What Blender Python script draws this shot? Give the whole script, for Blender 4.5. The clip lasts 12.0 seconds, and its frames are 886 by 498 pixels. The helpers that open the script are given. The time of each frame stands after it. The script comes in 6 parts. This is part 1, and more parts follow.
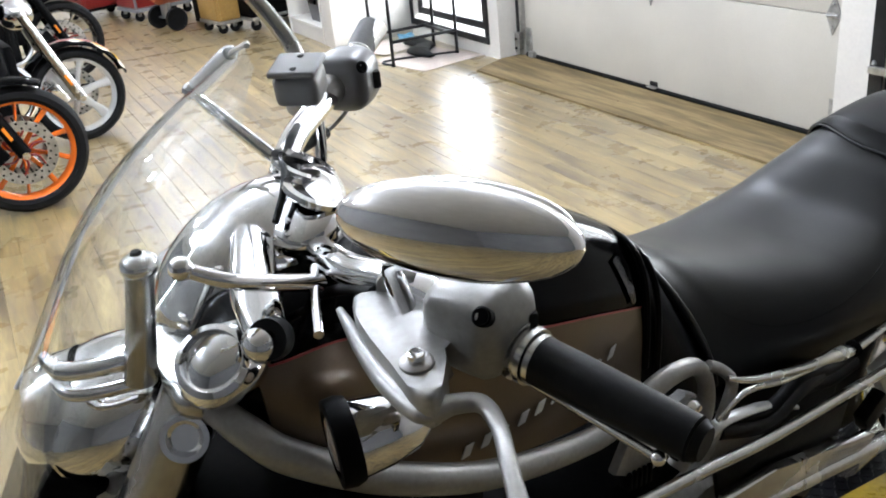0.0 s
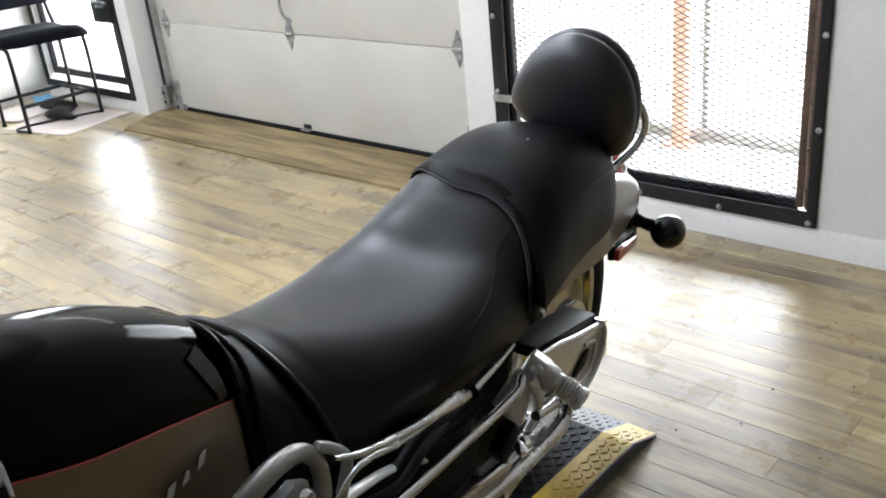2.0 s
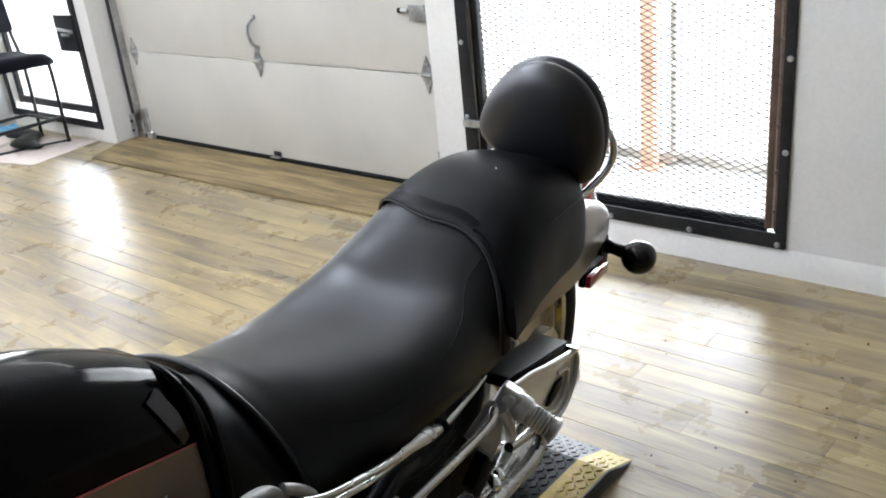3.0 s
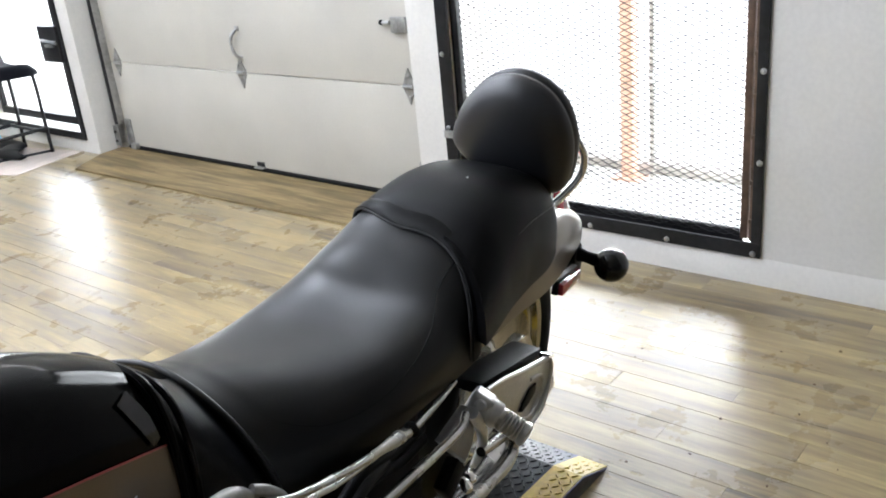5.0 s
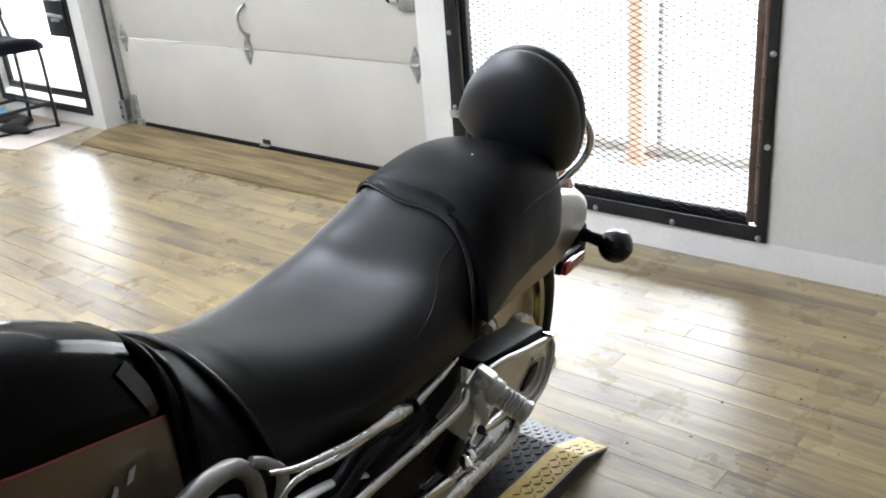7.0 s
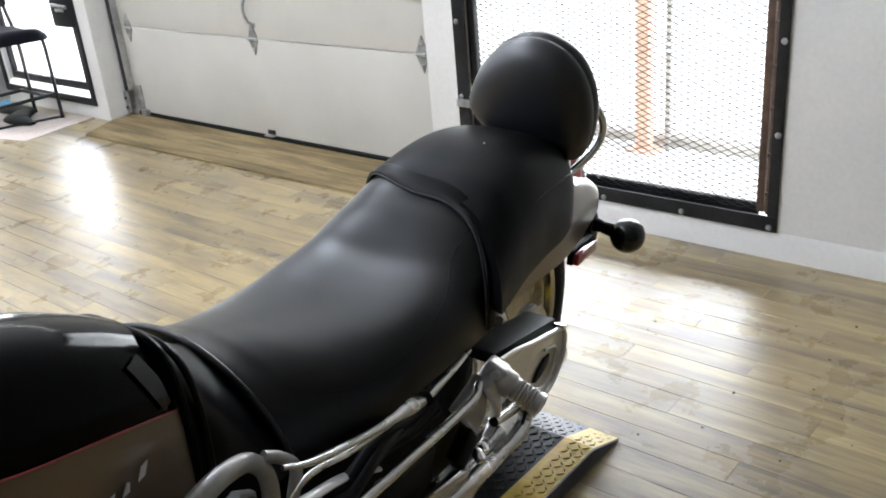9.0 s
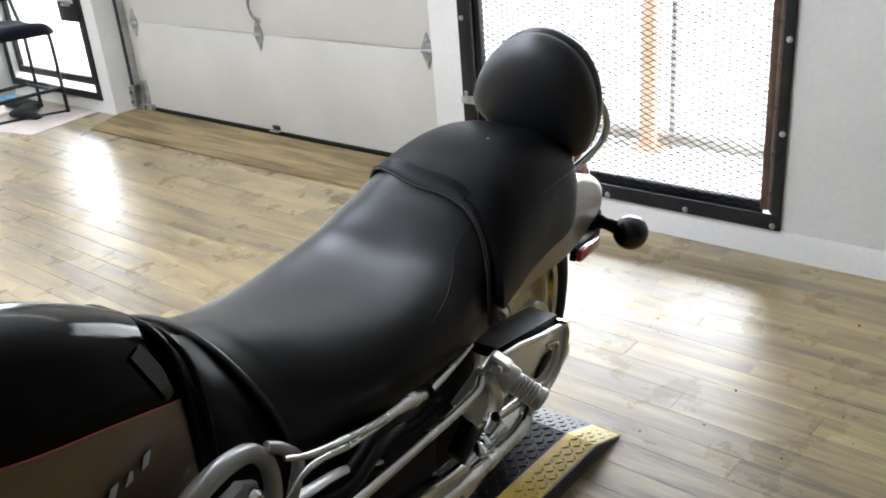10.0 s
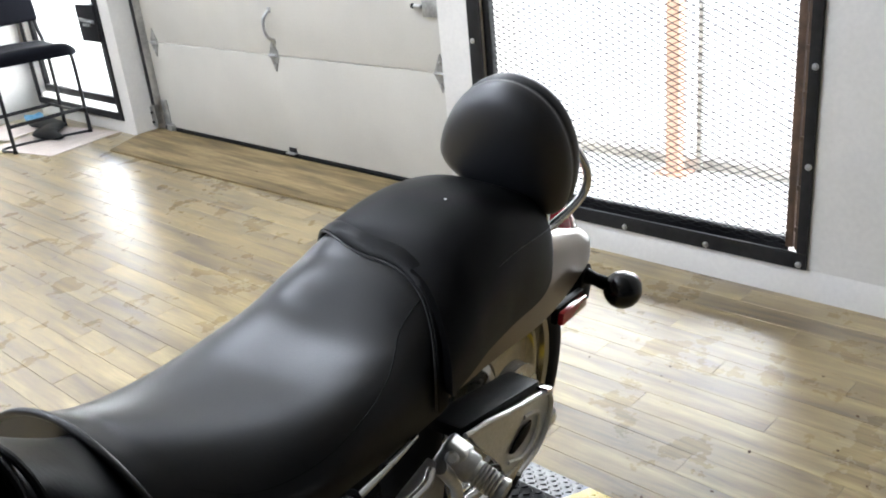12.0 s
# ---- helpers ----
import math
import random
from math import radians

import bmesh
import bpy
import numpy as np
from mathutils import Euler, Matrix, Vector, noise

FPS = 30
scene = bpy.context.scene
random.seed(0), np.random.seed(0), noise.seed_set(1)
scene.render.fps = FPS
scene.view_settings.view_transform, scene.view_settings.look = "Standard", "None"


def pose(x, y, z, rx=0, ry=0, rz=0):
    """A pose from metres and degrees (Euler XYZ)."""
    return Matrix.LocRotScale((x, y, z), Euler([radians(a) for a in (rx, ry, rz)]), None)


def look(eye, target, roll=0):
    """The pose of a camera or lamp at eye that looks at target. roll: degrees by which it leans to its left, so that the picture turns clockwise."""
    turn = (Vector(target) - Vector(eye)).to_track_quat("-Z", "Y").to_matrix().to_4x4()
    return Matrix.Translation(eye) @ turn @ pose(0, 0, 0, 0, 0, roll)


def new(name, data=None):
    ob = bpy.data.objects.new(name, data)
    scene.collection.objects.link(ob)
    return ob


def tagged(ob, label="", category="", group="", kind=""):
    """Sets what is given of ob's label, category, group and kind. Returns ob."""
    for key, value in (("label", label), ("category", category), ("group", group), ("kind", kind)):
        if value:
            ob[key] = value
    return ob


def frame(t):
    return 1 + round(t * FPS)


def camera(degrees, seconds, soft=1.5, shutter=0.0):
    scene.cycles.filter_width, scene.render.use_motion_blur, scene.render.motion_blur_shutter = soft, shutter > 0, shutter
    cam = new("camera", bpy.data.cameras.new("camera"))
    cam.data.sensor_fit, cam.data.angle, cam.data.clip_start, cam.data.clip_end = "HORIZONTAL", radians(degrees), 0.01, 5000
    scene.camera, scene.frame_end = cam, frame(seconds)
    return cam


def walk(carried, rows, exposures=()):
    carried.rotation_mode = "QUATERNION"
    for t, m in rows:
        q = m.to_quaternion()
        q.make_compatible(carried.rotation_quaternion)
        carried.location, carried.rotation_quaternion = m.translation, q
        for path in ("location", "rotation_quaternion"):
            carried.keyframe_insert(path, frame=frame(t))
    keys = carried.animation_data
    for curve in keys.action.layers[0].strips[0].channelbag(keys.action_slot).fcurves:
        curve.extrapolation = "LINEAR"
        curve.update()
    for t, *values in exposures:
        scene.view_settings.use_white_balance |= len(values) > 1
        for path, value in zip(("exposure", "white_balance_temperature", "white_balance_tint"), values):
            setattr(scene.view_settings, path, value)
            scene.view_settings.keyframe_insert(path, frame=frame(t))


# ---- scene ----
cam = camera(52.0, 12.0, soft=1.9)
PATH = [
    (0, (-0.058, -0.064, 1.417), (0.735, 1.573, 0.585), -5.8),
    (0.5, (-0.008, -0.087, 1.414), (0.945, 1.445, 0.552), -7.0),
    (1, (0.043, -0.101, 1.411), (1.152, 1.328, 0.559), -7.1),
    (1.5, (0.085, -0.091, 1.411), (1.324, 1.243, 0.582), -6.6),
    (2, (0.113, -0.074, 1.416), (1.437, 1.184, 0.6), -5.8),
    (2.5, (0.126, -0.069, 1.421), (1.486, 1.174, 0.642), -5.8),
    (3, (0.134, -0.067, 1.42), (1.513, 1.157, 0.645), -5.9),
    (5, (0.127, -0.105, 1.424), (1.532, 1.101, 0.669), -5.6),
    (5.5, (0.126, -0.112, 1.424), (1.521, 1.101, 0.659), -5.5),
    (6, (0.128, -0.12, 1.426), (1.516, 1.104, 0.669), -5.6),
    (6.5, (0.131, -0.115, 1.419), (1.515, 1.102, 0.644), -5.4),
    (7, (0.131, -0.104, 1.413), (1.515, 1.103, 0.623), -4.9),
    (9, (0.137, -0.082, 1.406), (1.508, 1.128, 0.597), -5.2),
    (9.5, (0.136, -0.083, 1.405), (1.505, 1.128, 0.594), -5.2),
    (10, (0.133, -0.087, 1.404), (1.497, 1.129, 0.59), -4.9),
    (10.5, (0.118, -0.085, 1.41), (1.515, 1.106, 0.618), -3.3),
    (11, (0.073, -0.095, 1.403), (1.518, 1.033, 0.603), -2.3),
    (11.5, (0.103, -0.079, 1.389), (1.575, 0.977, 0.542), -3.9),
    (12, (0.364, -0.08, 1.419), (1.668, 1.215, 0.629), -5.8),
]

EXPOSURES = [(0.0, 1.06, 6250, 11), (1.2, 0.92, 6250, 11), (3.0, 0.90, 6250, 11), (5.3, 0.96, 6250, 11), (7.0, 0.93, 6250, 11), (9.0, 0.86, 6250, 11), (10.0, 0.85, 6250, 11), (12.0, 0.88, 6250, 11)]
walk(cam, [(t, look(eye, target, roll)) for t, eye, target, roll in PATH], EXPOSURES)
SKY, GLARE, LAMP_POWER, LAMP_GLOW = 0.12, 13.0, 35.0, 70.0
LAMPS = [(-1.9, 2.5), (1.65, 2.5), (0.1, 2.8), (-1.9, 6.1), (1.65, 6.1), (-1.9, 9.7), (1.65, 9.7)]

# ---- world, sun, lamps ----
world = bpy.data.worlds.new("sky")
scene.world = world
world.use_nodes = True
wn = world.node_tree
sky = wn.nodes.new("ShaderNodeTexSky")
sky.sky_type, sky.sun_disc, sky.sun_elevation, sky.sun_rotation = "NISHITA", False, radians(42), radians(176)
wn.links.new(sky.outputs[0], wn.nodes["Background"].inputs[0])
wn.nodes["Background"].inputs[1].default_value = SKY

sun = new("sun", bpy.data.lights.new("sun", "SUN"))
sun.data.energy, sun.data.angle, sun.data.color = 4.0, radians(10), (1.0, 0.97, 0.93)
sun.matrix_world = look((4.1, -3.6, 4.2), (3.6, 1, 0))

# ---- materials ----


def material(name, color, rough=0.5, metal=0.0, grain=0.0, size=40.0, stain=0.0, stain_size=3.0, bump=0.0, coat=0.0, spec=None, rvar=0.0, stretch=(1, 1, 1)):
    """A surface with variation at two scales: fine grain and wide stains, in metres."""
    m = bpy.data.materials.new(name)
    m.use_nodes = True
    nt = m.node_tree
    b = nt.nodes["Principled BSDF"]
    b.inputs["Base Color"].default_value = (*color, 1)
    b.inputs["Roughness"].default_value = rough
    b.inputs["Metallic"].default_value = metal
    b.inputs["Coat Weight"].default_value = coat
    b.inputs["Coat Roughness"].default_value = 0.03
    if spec is not None:
        b.inputs["Specular IOR Level"].default_value = spec
    if grain or stain or bump or rvar:
        tc = nt.nodes.new("ShaderNodeTexCoord")
        mp = nt.nodes.new("ShaderNodeMapping")
        mp.inputs["Scale"].default_value = stretch
        nt.links.new(tc.outputs["Object"], mp.inputs[0])
        fine, wide = nt.nodes.new("ShaderNodeTexNoise"), nt.nodes.new("ShaderNodeTexNoise")
        fine.inputs["Scale"].default_value, fine.inputs["Detail"].default_value = size, 6
        wide.inputs["Scale"].default_value, wide.inputs["Detail"].default_value = stain_size, 4
        for n in (fine, wide):
            nt.links.new(mp.outputs[0], n.inputs["Vector"])
        last = None
        for n, amount in ((fine, grain), (wide, stain)):
            if not amount:
                continue
            mix = nt.nodes.new("ShaderNodeMix")
            mix.data_type, mix.blend_type = "RGBA", "MULTIPLY"
            mix.inputs[0].default_value = 1.0
            ramp = nt.nodes.new("ShaderNodeMapRange")
            ramp.inputs["From Min"].default_value, ramp.inputs["From Max"].default_value = 0.3, 0.7
            ramp.inputs["To Min"].default_value, ramp.inputs["To Max"].default_value = 1 - amount, 1 + amount * 0.4
            nt.links.new(n.outputs[0], ramp.inputs[0])
            if last is None:
                mix.inputs[6].default_value = (*color, 1)
            else:
                nt.links.new(last, mix.inputs[6])
            nt.links.new(ramp.outputs[0], mix.inputs[7])
            last = mix.outputs[2]
        if last is not None:
            nt.links.new(last, b.inputs["Base Color"])
        if rvar:
            rr = nt.nodes.new("ShaderNodeMapRange")
            rr.inputs["From Min"].default_value, rr.inputs["From Max"].default_value = 0.3, 0.7
            rr.inputs["To Min"].default_value, rr.inputs["To Max"].default_value = max(rough - rvar, 0.02), rough + rvar
            nt.links.new(wide.outputs[0], rr.inputs[0])
            nt.links.new(rr.outputs[0], b.inputs["Roughness"])
        if bump:
            bp = nt.nodes.new("ShaderNodeBump")
            bp.inputs["Strength"].default_value, bp.inputs["Distance"].default_value = 1.0, bump
            nt.links.new(fine.outputs[0], bp.inputs["Height"])
            nt.links.new(bp.outputs[0], b.inputs["Normal"])
    return m


def emitter(name, color, strength):
    m = bpy.data.materials.new(name)
    m.use_nodes = True
    b = m.node_tree.nodes["Principled BSDF"]
    b.inputs["Base Color"].default_value = (*color, 1)
    b.inputs["Emission Color"].default_value = (*color, 1)
    b.inputs["Emission Strength"].default_value = strength
    return m


def glass_material(name, color, rough=0.0, ior=1.45, thin=False):
    m = bpy.data.materials.new(name)
    m.use_nodes = True
    nt = m.node_tree
    if thin:
        out = nt.nodes["Material Output"]
        nt.nodes.remove(nt.nodes["Principled BSDF"])
        tr, gl, mx, lw, pw, ml = (nt.nodes.new(k) for k in ("ShaderNodeBsdfTransparent", "ShaderNodeBsdfGlossy", "ShaderNodeMixShader", "ShaderNodeLayerWeight", "ShaderNodeMath", "ShaderNodeMath"))
        tr.inputs[0].default_value = (*color, 1)
        gl.inputs["Roughness"].default_value = rough
        pw.operation, ml.operation = "POWER", "MULTIPLY_ADD"
        pw.inputs[1].default_value = 3.5
        ml.inputs[1].default_value, ml.inputs[2].default_value = 0.7, (ior - 1) * 0.1
        nt.links.new(lw.outputs["Facing"], pw.inputs[0])
        nt.links.new(pw.outputs[0], ml.inputs[0])
        nt.links.new(ml.outputs[0], mx.inputs[0])
        nt.links.new(tr.outputs[0], mx.inputs[1])
        nt.links.new(gl.outputs[0], mx.inputs[2])
        nt.links.new(mx.outputs[0], out.inputs[0])
    else:
        b = nt.nodes["Principled BSDF"]
        b.inputs["Base Color"].default_value = (*color, 1)
        b.inputs["Roughness"].default_value = rough
        b.inputs["IOR"].default_value = ior
        b.inputs["Transmission Weight"].default_value = 1.0
    return m


def plank_material(name, tones, rough, piece):
    """Vinyl wood planks: long streaks along y, a tone for each piece."""
    m = bpy.data.materials.new(name)
    m.use_nodes = True
    nt = m.node_tree
    b = nt.nodes["Principled BSDF"]
    b.inputs["Specular IOR Level"].default_value = 0.7 if rough < 0.4 else 0.35
    b.inputs["Coat Weight"].default_value = 0.9 if rough < 0.4 else 0.0
    scuff = nt.nodes.new("ShaderNodeTexNoise")
    scuff.inputs["Scale"].default_value, scuff.inputs["Detail"].default_value, scuff.inputs["Roughness"].default_value = 5.0, 6, 0.65
    dull = nt.nodes.new("ShaderNodeMapRange")
    dull.inputs["From Min"].default_value, dull.inputs["From Max"].default_value = 0.38, 0.64
    dull.inputs["To Min"].default_value, dull.inputs["To Max"].default_value = 0.25, 0.39
    nt.links.new(scuff.outputs[0], dull.inputs[0]), nt.links.new(dull.outputs[0], b.inputs["Coat Roughness"])
    geo = nt.nodes.new("ShaderNodeNewGeometry")
    mp = nt.nodes.new("ShaderNodeMapping")
    mp.inputs["Scale"].default_value = (1, 0.10, 1)
    pick = nt.nodes.new("ShaderNodeObjectInfo").outputs["Random"] if piece else geo.outputs["Random Per Island"]
    shift = nt.nodes.new("ShaderNodeVectorMath")
    shift.operation = "MULTIPLY_ADD"
    comb = nt.nodes.new("ShaderNodeCombineXYZ")
    nt.links.new(pick, comb.inputs[0]), nt.links.new(pick, comb.inputs[1])
    nt.links.new(geo.outputs["Position"], mp.inputs[0]), nt.links.new(geo.outputs["Position"], scuff.inputs["Vector"])
    shift.inputs[1].default_value = (37, 53, 0)
    nt.links.new(comb.outputs[0], shift.inputs[0])
    nt.links.new(mp.outputs[0], shift.inputs[2])
    streak, wide, fine = (nt.nodes.new("ShaderNodeTexNoise") for _ in range(3))
    for n, s, d in ((streak, 20.0, 5), (wide, 8.0, 3), (fine, 110.0, 4)):
        n.inputs["Scale"].default_value, n.inputs["Detail"].default_value = s, d
        n.inputs["Distortion"].default_value = 0.5 if n is not fine else 0.0
        nt.links.new(shift.outputs[0], n.inputs["Vector"])
    add = nt.nodes.new("ShaderNodeMath")
    add.operation = "MULTIPLY_ADD"
    add.inputs[1].default_value = 0.76
    nt.links.new(streak.outputs[0], add.inputs[0])
    half = nt.nodes.new("ShaderNodeMath")
    half.operation = "MULTIPLY_ADD"
    half.inputs[1].default_value = 0.44
    nt.links.new(wide.outputs[0], half.inputs[0])
    tone = nt.nodes.new("ShaderNodeMath")
    tone.operation = "MULTIPLY_ADD"
    tone.inputs[1].default_value, tone.inputs[2].default_value = 0.11, -0.13
    nt.links.new(pick, tone.inputs[0])
    nt.links.new(tone.outputs[0], half.inputs[2])
    nt.links.new(half.outputs[0], add.inputs[2])
    ramp = nt.nodes.new("ShaderNodeValToRGB")
    ramp.color_ramp.elements[0].position, ramp.color_ramp.elements[1].position = 0.33, 0.70
    ramp.color_ramp.elements[0].color, ramp.color_ramp.elements[1].color = (*tones[0], 1), (*tones[2], 1)
    e = ramp.color_ramp.elements.new(0.5)
    e.color = (*tones[1], 1)
    nt.links.new(add.outputs[0], ramp.inputs[0])
    gr = nt.nodes.new("ShaderNodeMapRange")
    gr.inputs["From Min"].default_value, gr.inputs["From Max"].default_value = 0.3, 0.7
    gr.inputs["To Min"].default_value, gr.inputs["To Max"].default_value = 0.80, 1.12
    nt.links.new(fine.outputs[0], gr.inputs[0])
    mix = nt.nodes.new("ShaderNodeMix")
    mix.data_type, mix.blend_type = "RGBA", "MULTIPLY"
    mix.inputs[0].default_value = 1.0
    nt.links.new(ramp.outputs[0], mix.inputs[6]), nt.links.new(gr.outputs[0], mix.inputs[7])
    nt.links.new(mix.outputs[2], b.inputs["Base Color"])
    rr = nt.nodes.new("ShaderNodeMapRange")
    rr.inputs["To Min"].default_value, rr.inputs["To Max"].default_value = rough - 0.07, rough + 0.1
    nt.links.new(streak.outputs[0], rr.inputs[0])
    nt.links.new(rr.outputs[0], b.inputs["Roughness"])
    bp = nt.nodes.new("ShaderNodeBump")
    bp.inputs["Strength"].default_value, bp.inputs["Distance"].default_value = 0.5, 0.0006
    nt.links.new(streak.outputs[0], bp.inputs["Height"])
    nt.links.new(bp.outputs[0], b.inputs["Normal"])
    return m


TONES = ((0.107, 0.074, 0.038), (0.25, 0.18, 0.075), (0.414, 0.314, 0.135))
PLANK = plank_material("vinyl_plank", TONES, 0.37, True)
PLANK_REST = plank_material("vinyl_plank_rest", TONES, 0.37, False)
GROUT = material("plank_joint", (0.15, 0.11, 0.06), 0.6, grain=0.2)
PLY = plank_material("plywood", ((0.070, 0.047, 0.020), (0.185, 0.132, 0.060), (0.34, 0.255, 0.130)), 0.55, False)
# for the unseen west and south walls, darkened to keep the bike's reflections dark
DIMWALL = material("darkened_unseen_wall", (0.14, 0.14, 0.14), 0.6, grain=0.1, stain=0.15, stain_size=1.0)
WHITE = material("white_wall_paint", (0.71, 0.69, 0.645), 0.55, grain=0.05, size=60, stain=0.08, stain_size=1.6, bump=0.0004)
SCUFF = material("scuffed_grey_white_paint", (0.55, 0.535, 0.49), 0.7, grain=0.12, size=40, stain=0.14, stain_size=3, bump=0.0004)
CEIL = material("ceiling_paint", (0.60, 0.60, 0.59), 0.8, grain=0.05, stain=0.08, bump=0.0006)
DOORW = material("garage_door_enamel", (0.555, 0.532, 0.47), 0.38, grain=0.03, size=90, stain=0.09, stain_size=2.2, bump=0.0002)
STEELBLK = material("dark_steel_paint", (0.018, 0.018, 0.019), 0.42, grain=0.3, size=35, stain=0.4, stain_size=6, bump=0.0005, rvar=0.1, spec=0.25)
RUST = material("rusty_brown_steel", (0.11, 0.065, 0.04), 0.6, grain=0.4, size=30, stain=0.5, stain_size=9, bump=0.0006)
GALV = material("galvanised_steel", (0.55, 0.55, 0.54), 0.38, 0.85, grain=0.2, size=50, stain=0.3, stain_size=12)
GALVW = material("painted_steel_bracket", (0.40, 0.395, 0.37), 0.42, 0.5, grain=0.25, size=60, stain=0.4, stain_size=14)
RUBBER = material("black_rubber", (0.005, 0.005, 0.005), 0.5, grain=0.3, size=80, bump=0.0004, spec=0.15)
TYRE = material("tyre_rubber", (0.007, 0.007, 0.0075), 0.7, grain=0.3, size=60, stain=0.3, stain_size=8, bump=0.0005, spec=0.15)
LEATHER = material("black_leather", (0.0014, 0.0014, 0.0016), 0.36, grain=0.2, size=320, stain=0.2, stain_size=7, bump=0.00018, spec=0.40, rvar=0.03)
LEATHER_P = material("matte_black_leather", (0.0014, 0.0014, 0.0016), 0.45, grain=0.2, size=320, stain=0.25, stain_size=7, bump=0.0002, spec=0.14, rvar=0.06)
LEATHER_B = material("blue_black_leather", (0.0045, 0.0052, 0.008), 0.44, grain=0.2, size=300, stain=0.2, stain_size=9, bump=0.00018, spec=0.9, rvar=0.05)
VINYL = material("black_vinyl_bib", (0.0015, 0.0015, 0.0018), 0.33, grain=0.2, size=200, bump=0.0003, spec=0.10)
PAINTK = material("black_gloss_paint", (0.0012, 0.0012, 0.0014), 0.12, grain=0.1, size=300, spec=0.07)
PAINTT = material("bronze_pearl_paint", (0.140, 0.098, 0.060), 0.34, 0.45, grain=0.08, size=600, stain=0.1, stain_size=5, coat=0.6)
PINK = material("red_pinstripe", (0.28, 0.035, 0.03), 0.4, grain=0.1)
CHROME = material("chrome", (0.86, 0.86, 0.87), 0.055, 1.0, grain=0.04, size=120, rvar=0.02)
SATIN = material("satin_aluminium", (0.54, 0.535, 0.52), 0.25, 1.0, grain=0.12, size=90, stain=0.15, stain_size=10, rvar=0.06)
CAST = material("silver_cast_paint", (0.33, 0.325, 0.315), 0.40, 0.55, grain=0.12, size=160, stain=0.2, stain_size=12, bump=0.0002)
ENGINE = material("black_engine", (0.003, 0.003, 0.0033), 0.5, 0.0, grain=0.3, size=80, stain=0.3, bump=0.0004, spec=0.06)
BRUSHED = material("brushed_aluminium", (0.60, 0.60, 0.59), 0.34, 0.85, grain=0.12, size=120, stain=0.12, stain_size=12, rvar=0.06)
POLISH = material("polished_wheel_metal", (0.42, 0.41, 0.39), 0.13, 1.0, grain=0.12, size=90, stain=0.15, stain_size=10, rvar=0.04)
WHEELS = material("silver_wheel_paint", (0.62, 0.62, 0.62), 0.3, 0.3, grain=0.06, coat=0.4)
REDLENS = material("red_lens", (0.42, 0.012, 0.018), 0.14, grain=0.1, size=60, coat=0.6)
AMBER = material("amber_lens", (0.75, 0.22, 0.02), 0.15, grain=0.1, coat=0.5)
CLEAR = glass_material("windshield_acrylic", (0.93, 0.95, 0.95), 0.0, 1.42, thin=True)
PANE = glass_material("window_glass", (0.96, 0.98, 0.98), 0.0, 1.35, thin=True)
YELLOW = material("yellow_safety_paint", (0.62, 0.43, 0.035), 0.42, grain=0.2, size=60, stain=0.25, stain_size=8, bump=0.0004)
PLATEK = material("black_tread_plate", (0.011, 0.0115, 0.014), 0.36, 0.2, grain=0.3, size=60, stain=0.3, stain_size=6, rvar=0.08, spec=0.4)
PLATEG = material("worn_grey_tread_plate", (0.075, 0.075, 0.08), 0.42, 0.3, grain=0.3, size=50, stain=0.35, stain_size=8)
ORANGE = material("orange_rim_paint", (0.80, 0.17, 0.02), 0.25, grain=0.06, coat=0.7)
ORANGEP = material("orange_post_paint", (0.64, 0.38, 0.27), 0.5, grain=0.15, stain=0.2)
CREAM = material("cream_flame_paint", (0.80, 0.74, 0.62), 0.2, grain=0.05, coat=1.0)
FLAMEY = material("flame_yellow", (0.85, 0.5, 0.04), 0.2, grain=0.05, coat=1.0)
REDP = material("red_tool_paint", (0.26, 0.02, 0.018), 0.3, grain=0.15, stain=0.2, coat=0.4)
YELP = material("yellow_tool_paint", (0.42, 0.25, 0.07), 0.35, grain=0.15, stain=0.2)
GREYP = material("grey_tool_paint", (0.30, 0.31, 0.33), 0.4, grain=0.15, stain=0.2)
BINP = material("dark_grey_bin_plastic", (0.10, 0.10, 0.105), 0.5, grain=0.15, stain=0.2, bump=0.0004)
FABRIC = material("dark_seat_fabric", (0.006, 0.0065, 0.010), 0.85, grain=0.4, size=400, stain=0.2, bump=0.001, spec=0.1)
CARD = material("cardboard", (0.66, 0.57, 0.51), 0.8, grain=0.12, size=50, stain=0.15, stain_size=6, stretch=(1, 6, 1))
BLUEP = material("blue_plastic_film", (0.16, 0.42, 0.62), 0.3, grain=0.15, stain=0.2)
PAPER = material("white_paper", (0.8, 0.8, 0.78), 0.7, grain=0.05, stain=0.08)
DIRT = material("dry_debris", (0.10, 0.06, 0.035), 0.9, grain=0.4)
SNOWC = material("bright_concrete", (0.72, 0.72, 0.70), 0.85, grain=0.1, stain=0.15, stain_size=1.0, bump=0.002)
LAMPG = emitter("lamp_glow", (0.88, 0.93, 1.0), LAMP_GLOW)

# ---- mesh helpers ----


def part(name, bm, mat, parent=None, label="", smooth=True, m=None):
    """Links a bmesh as one object, under a thing or a part when one is given. m: a turn and shift applied to the mesh."""
    if m is not None:
        bm.transform(m)
    bmesh.ops.recalc_face_normals(bm, faces=bm.faces)
    me = bpy.data.meshes.new(name)
    bm.to_mesh(me)
    bm.free()
    if smooth:
        me.shade_smooth()
        me.set_sharp_from_angle(angle=radians(38))
    me.materials.append(mat)
    ob = new(name, me)
    if parent is not None:
        ob.parent = parent
    if label:
        ob["label"] = label
    return ob


def thing(name, label, category, m=None, group="", kind=""):
    ob = new(name)
    ob.empty_display_size = 0.05
    if m is not None:
        ob.matrix_world = m
    return tagged(ob, label, category, group, kind)


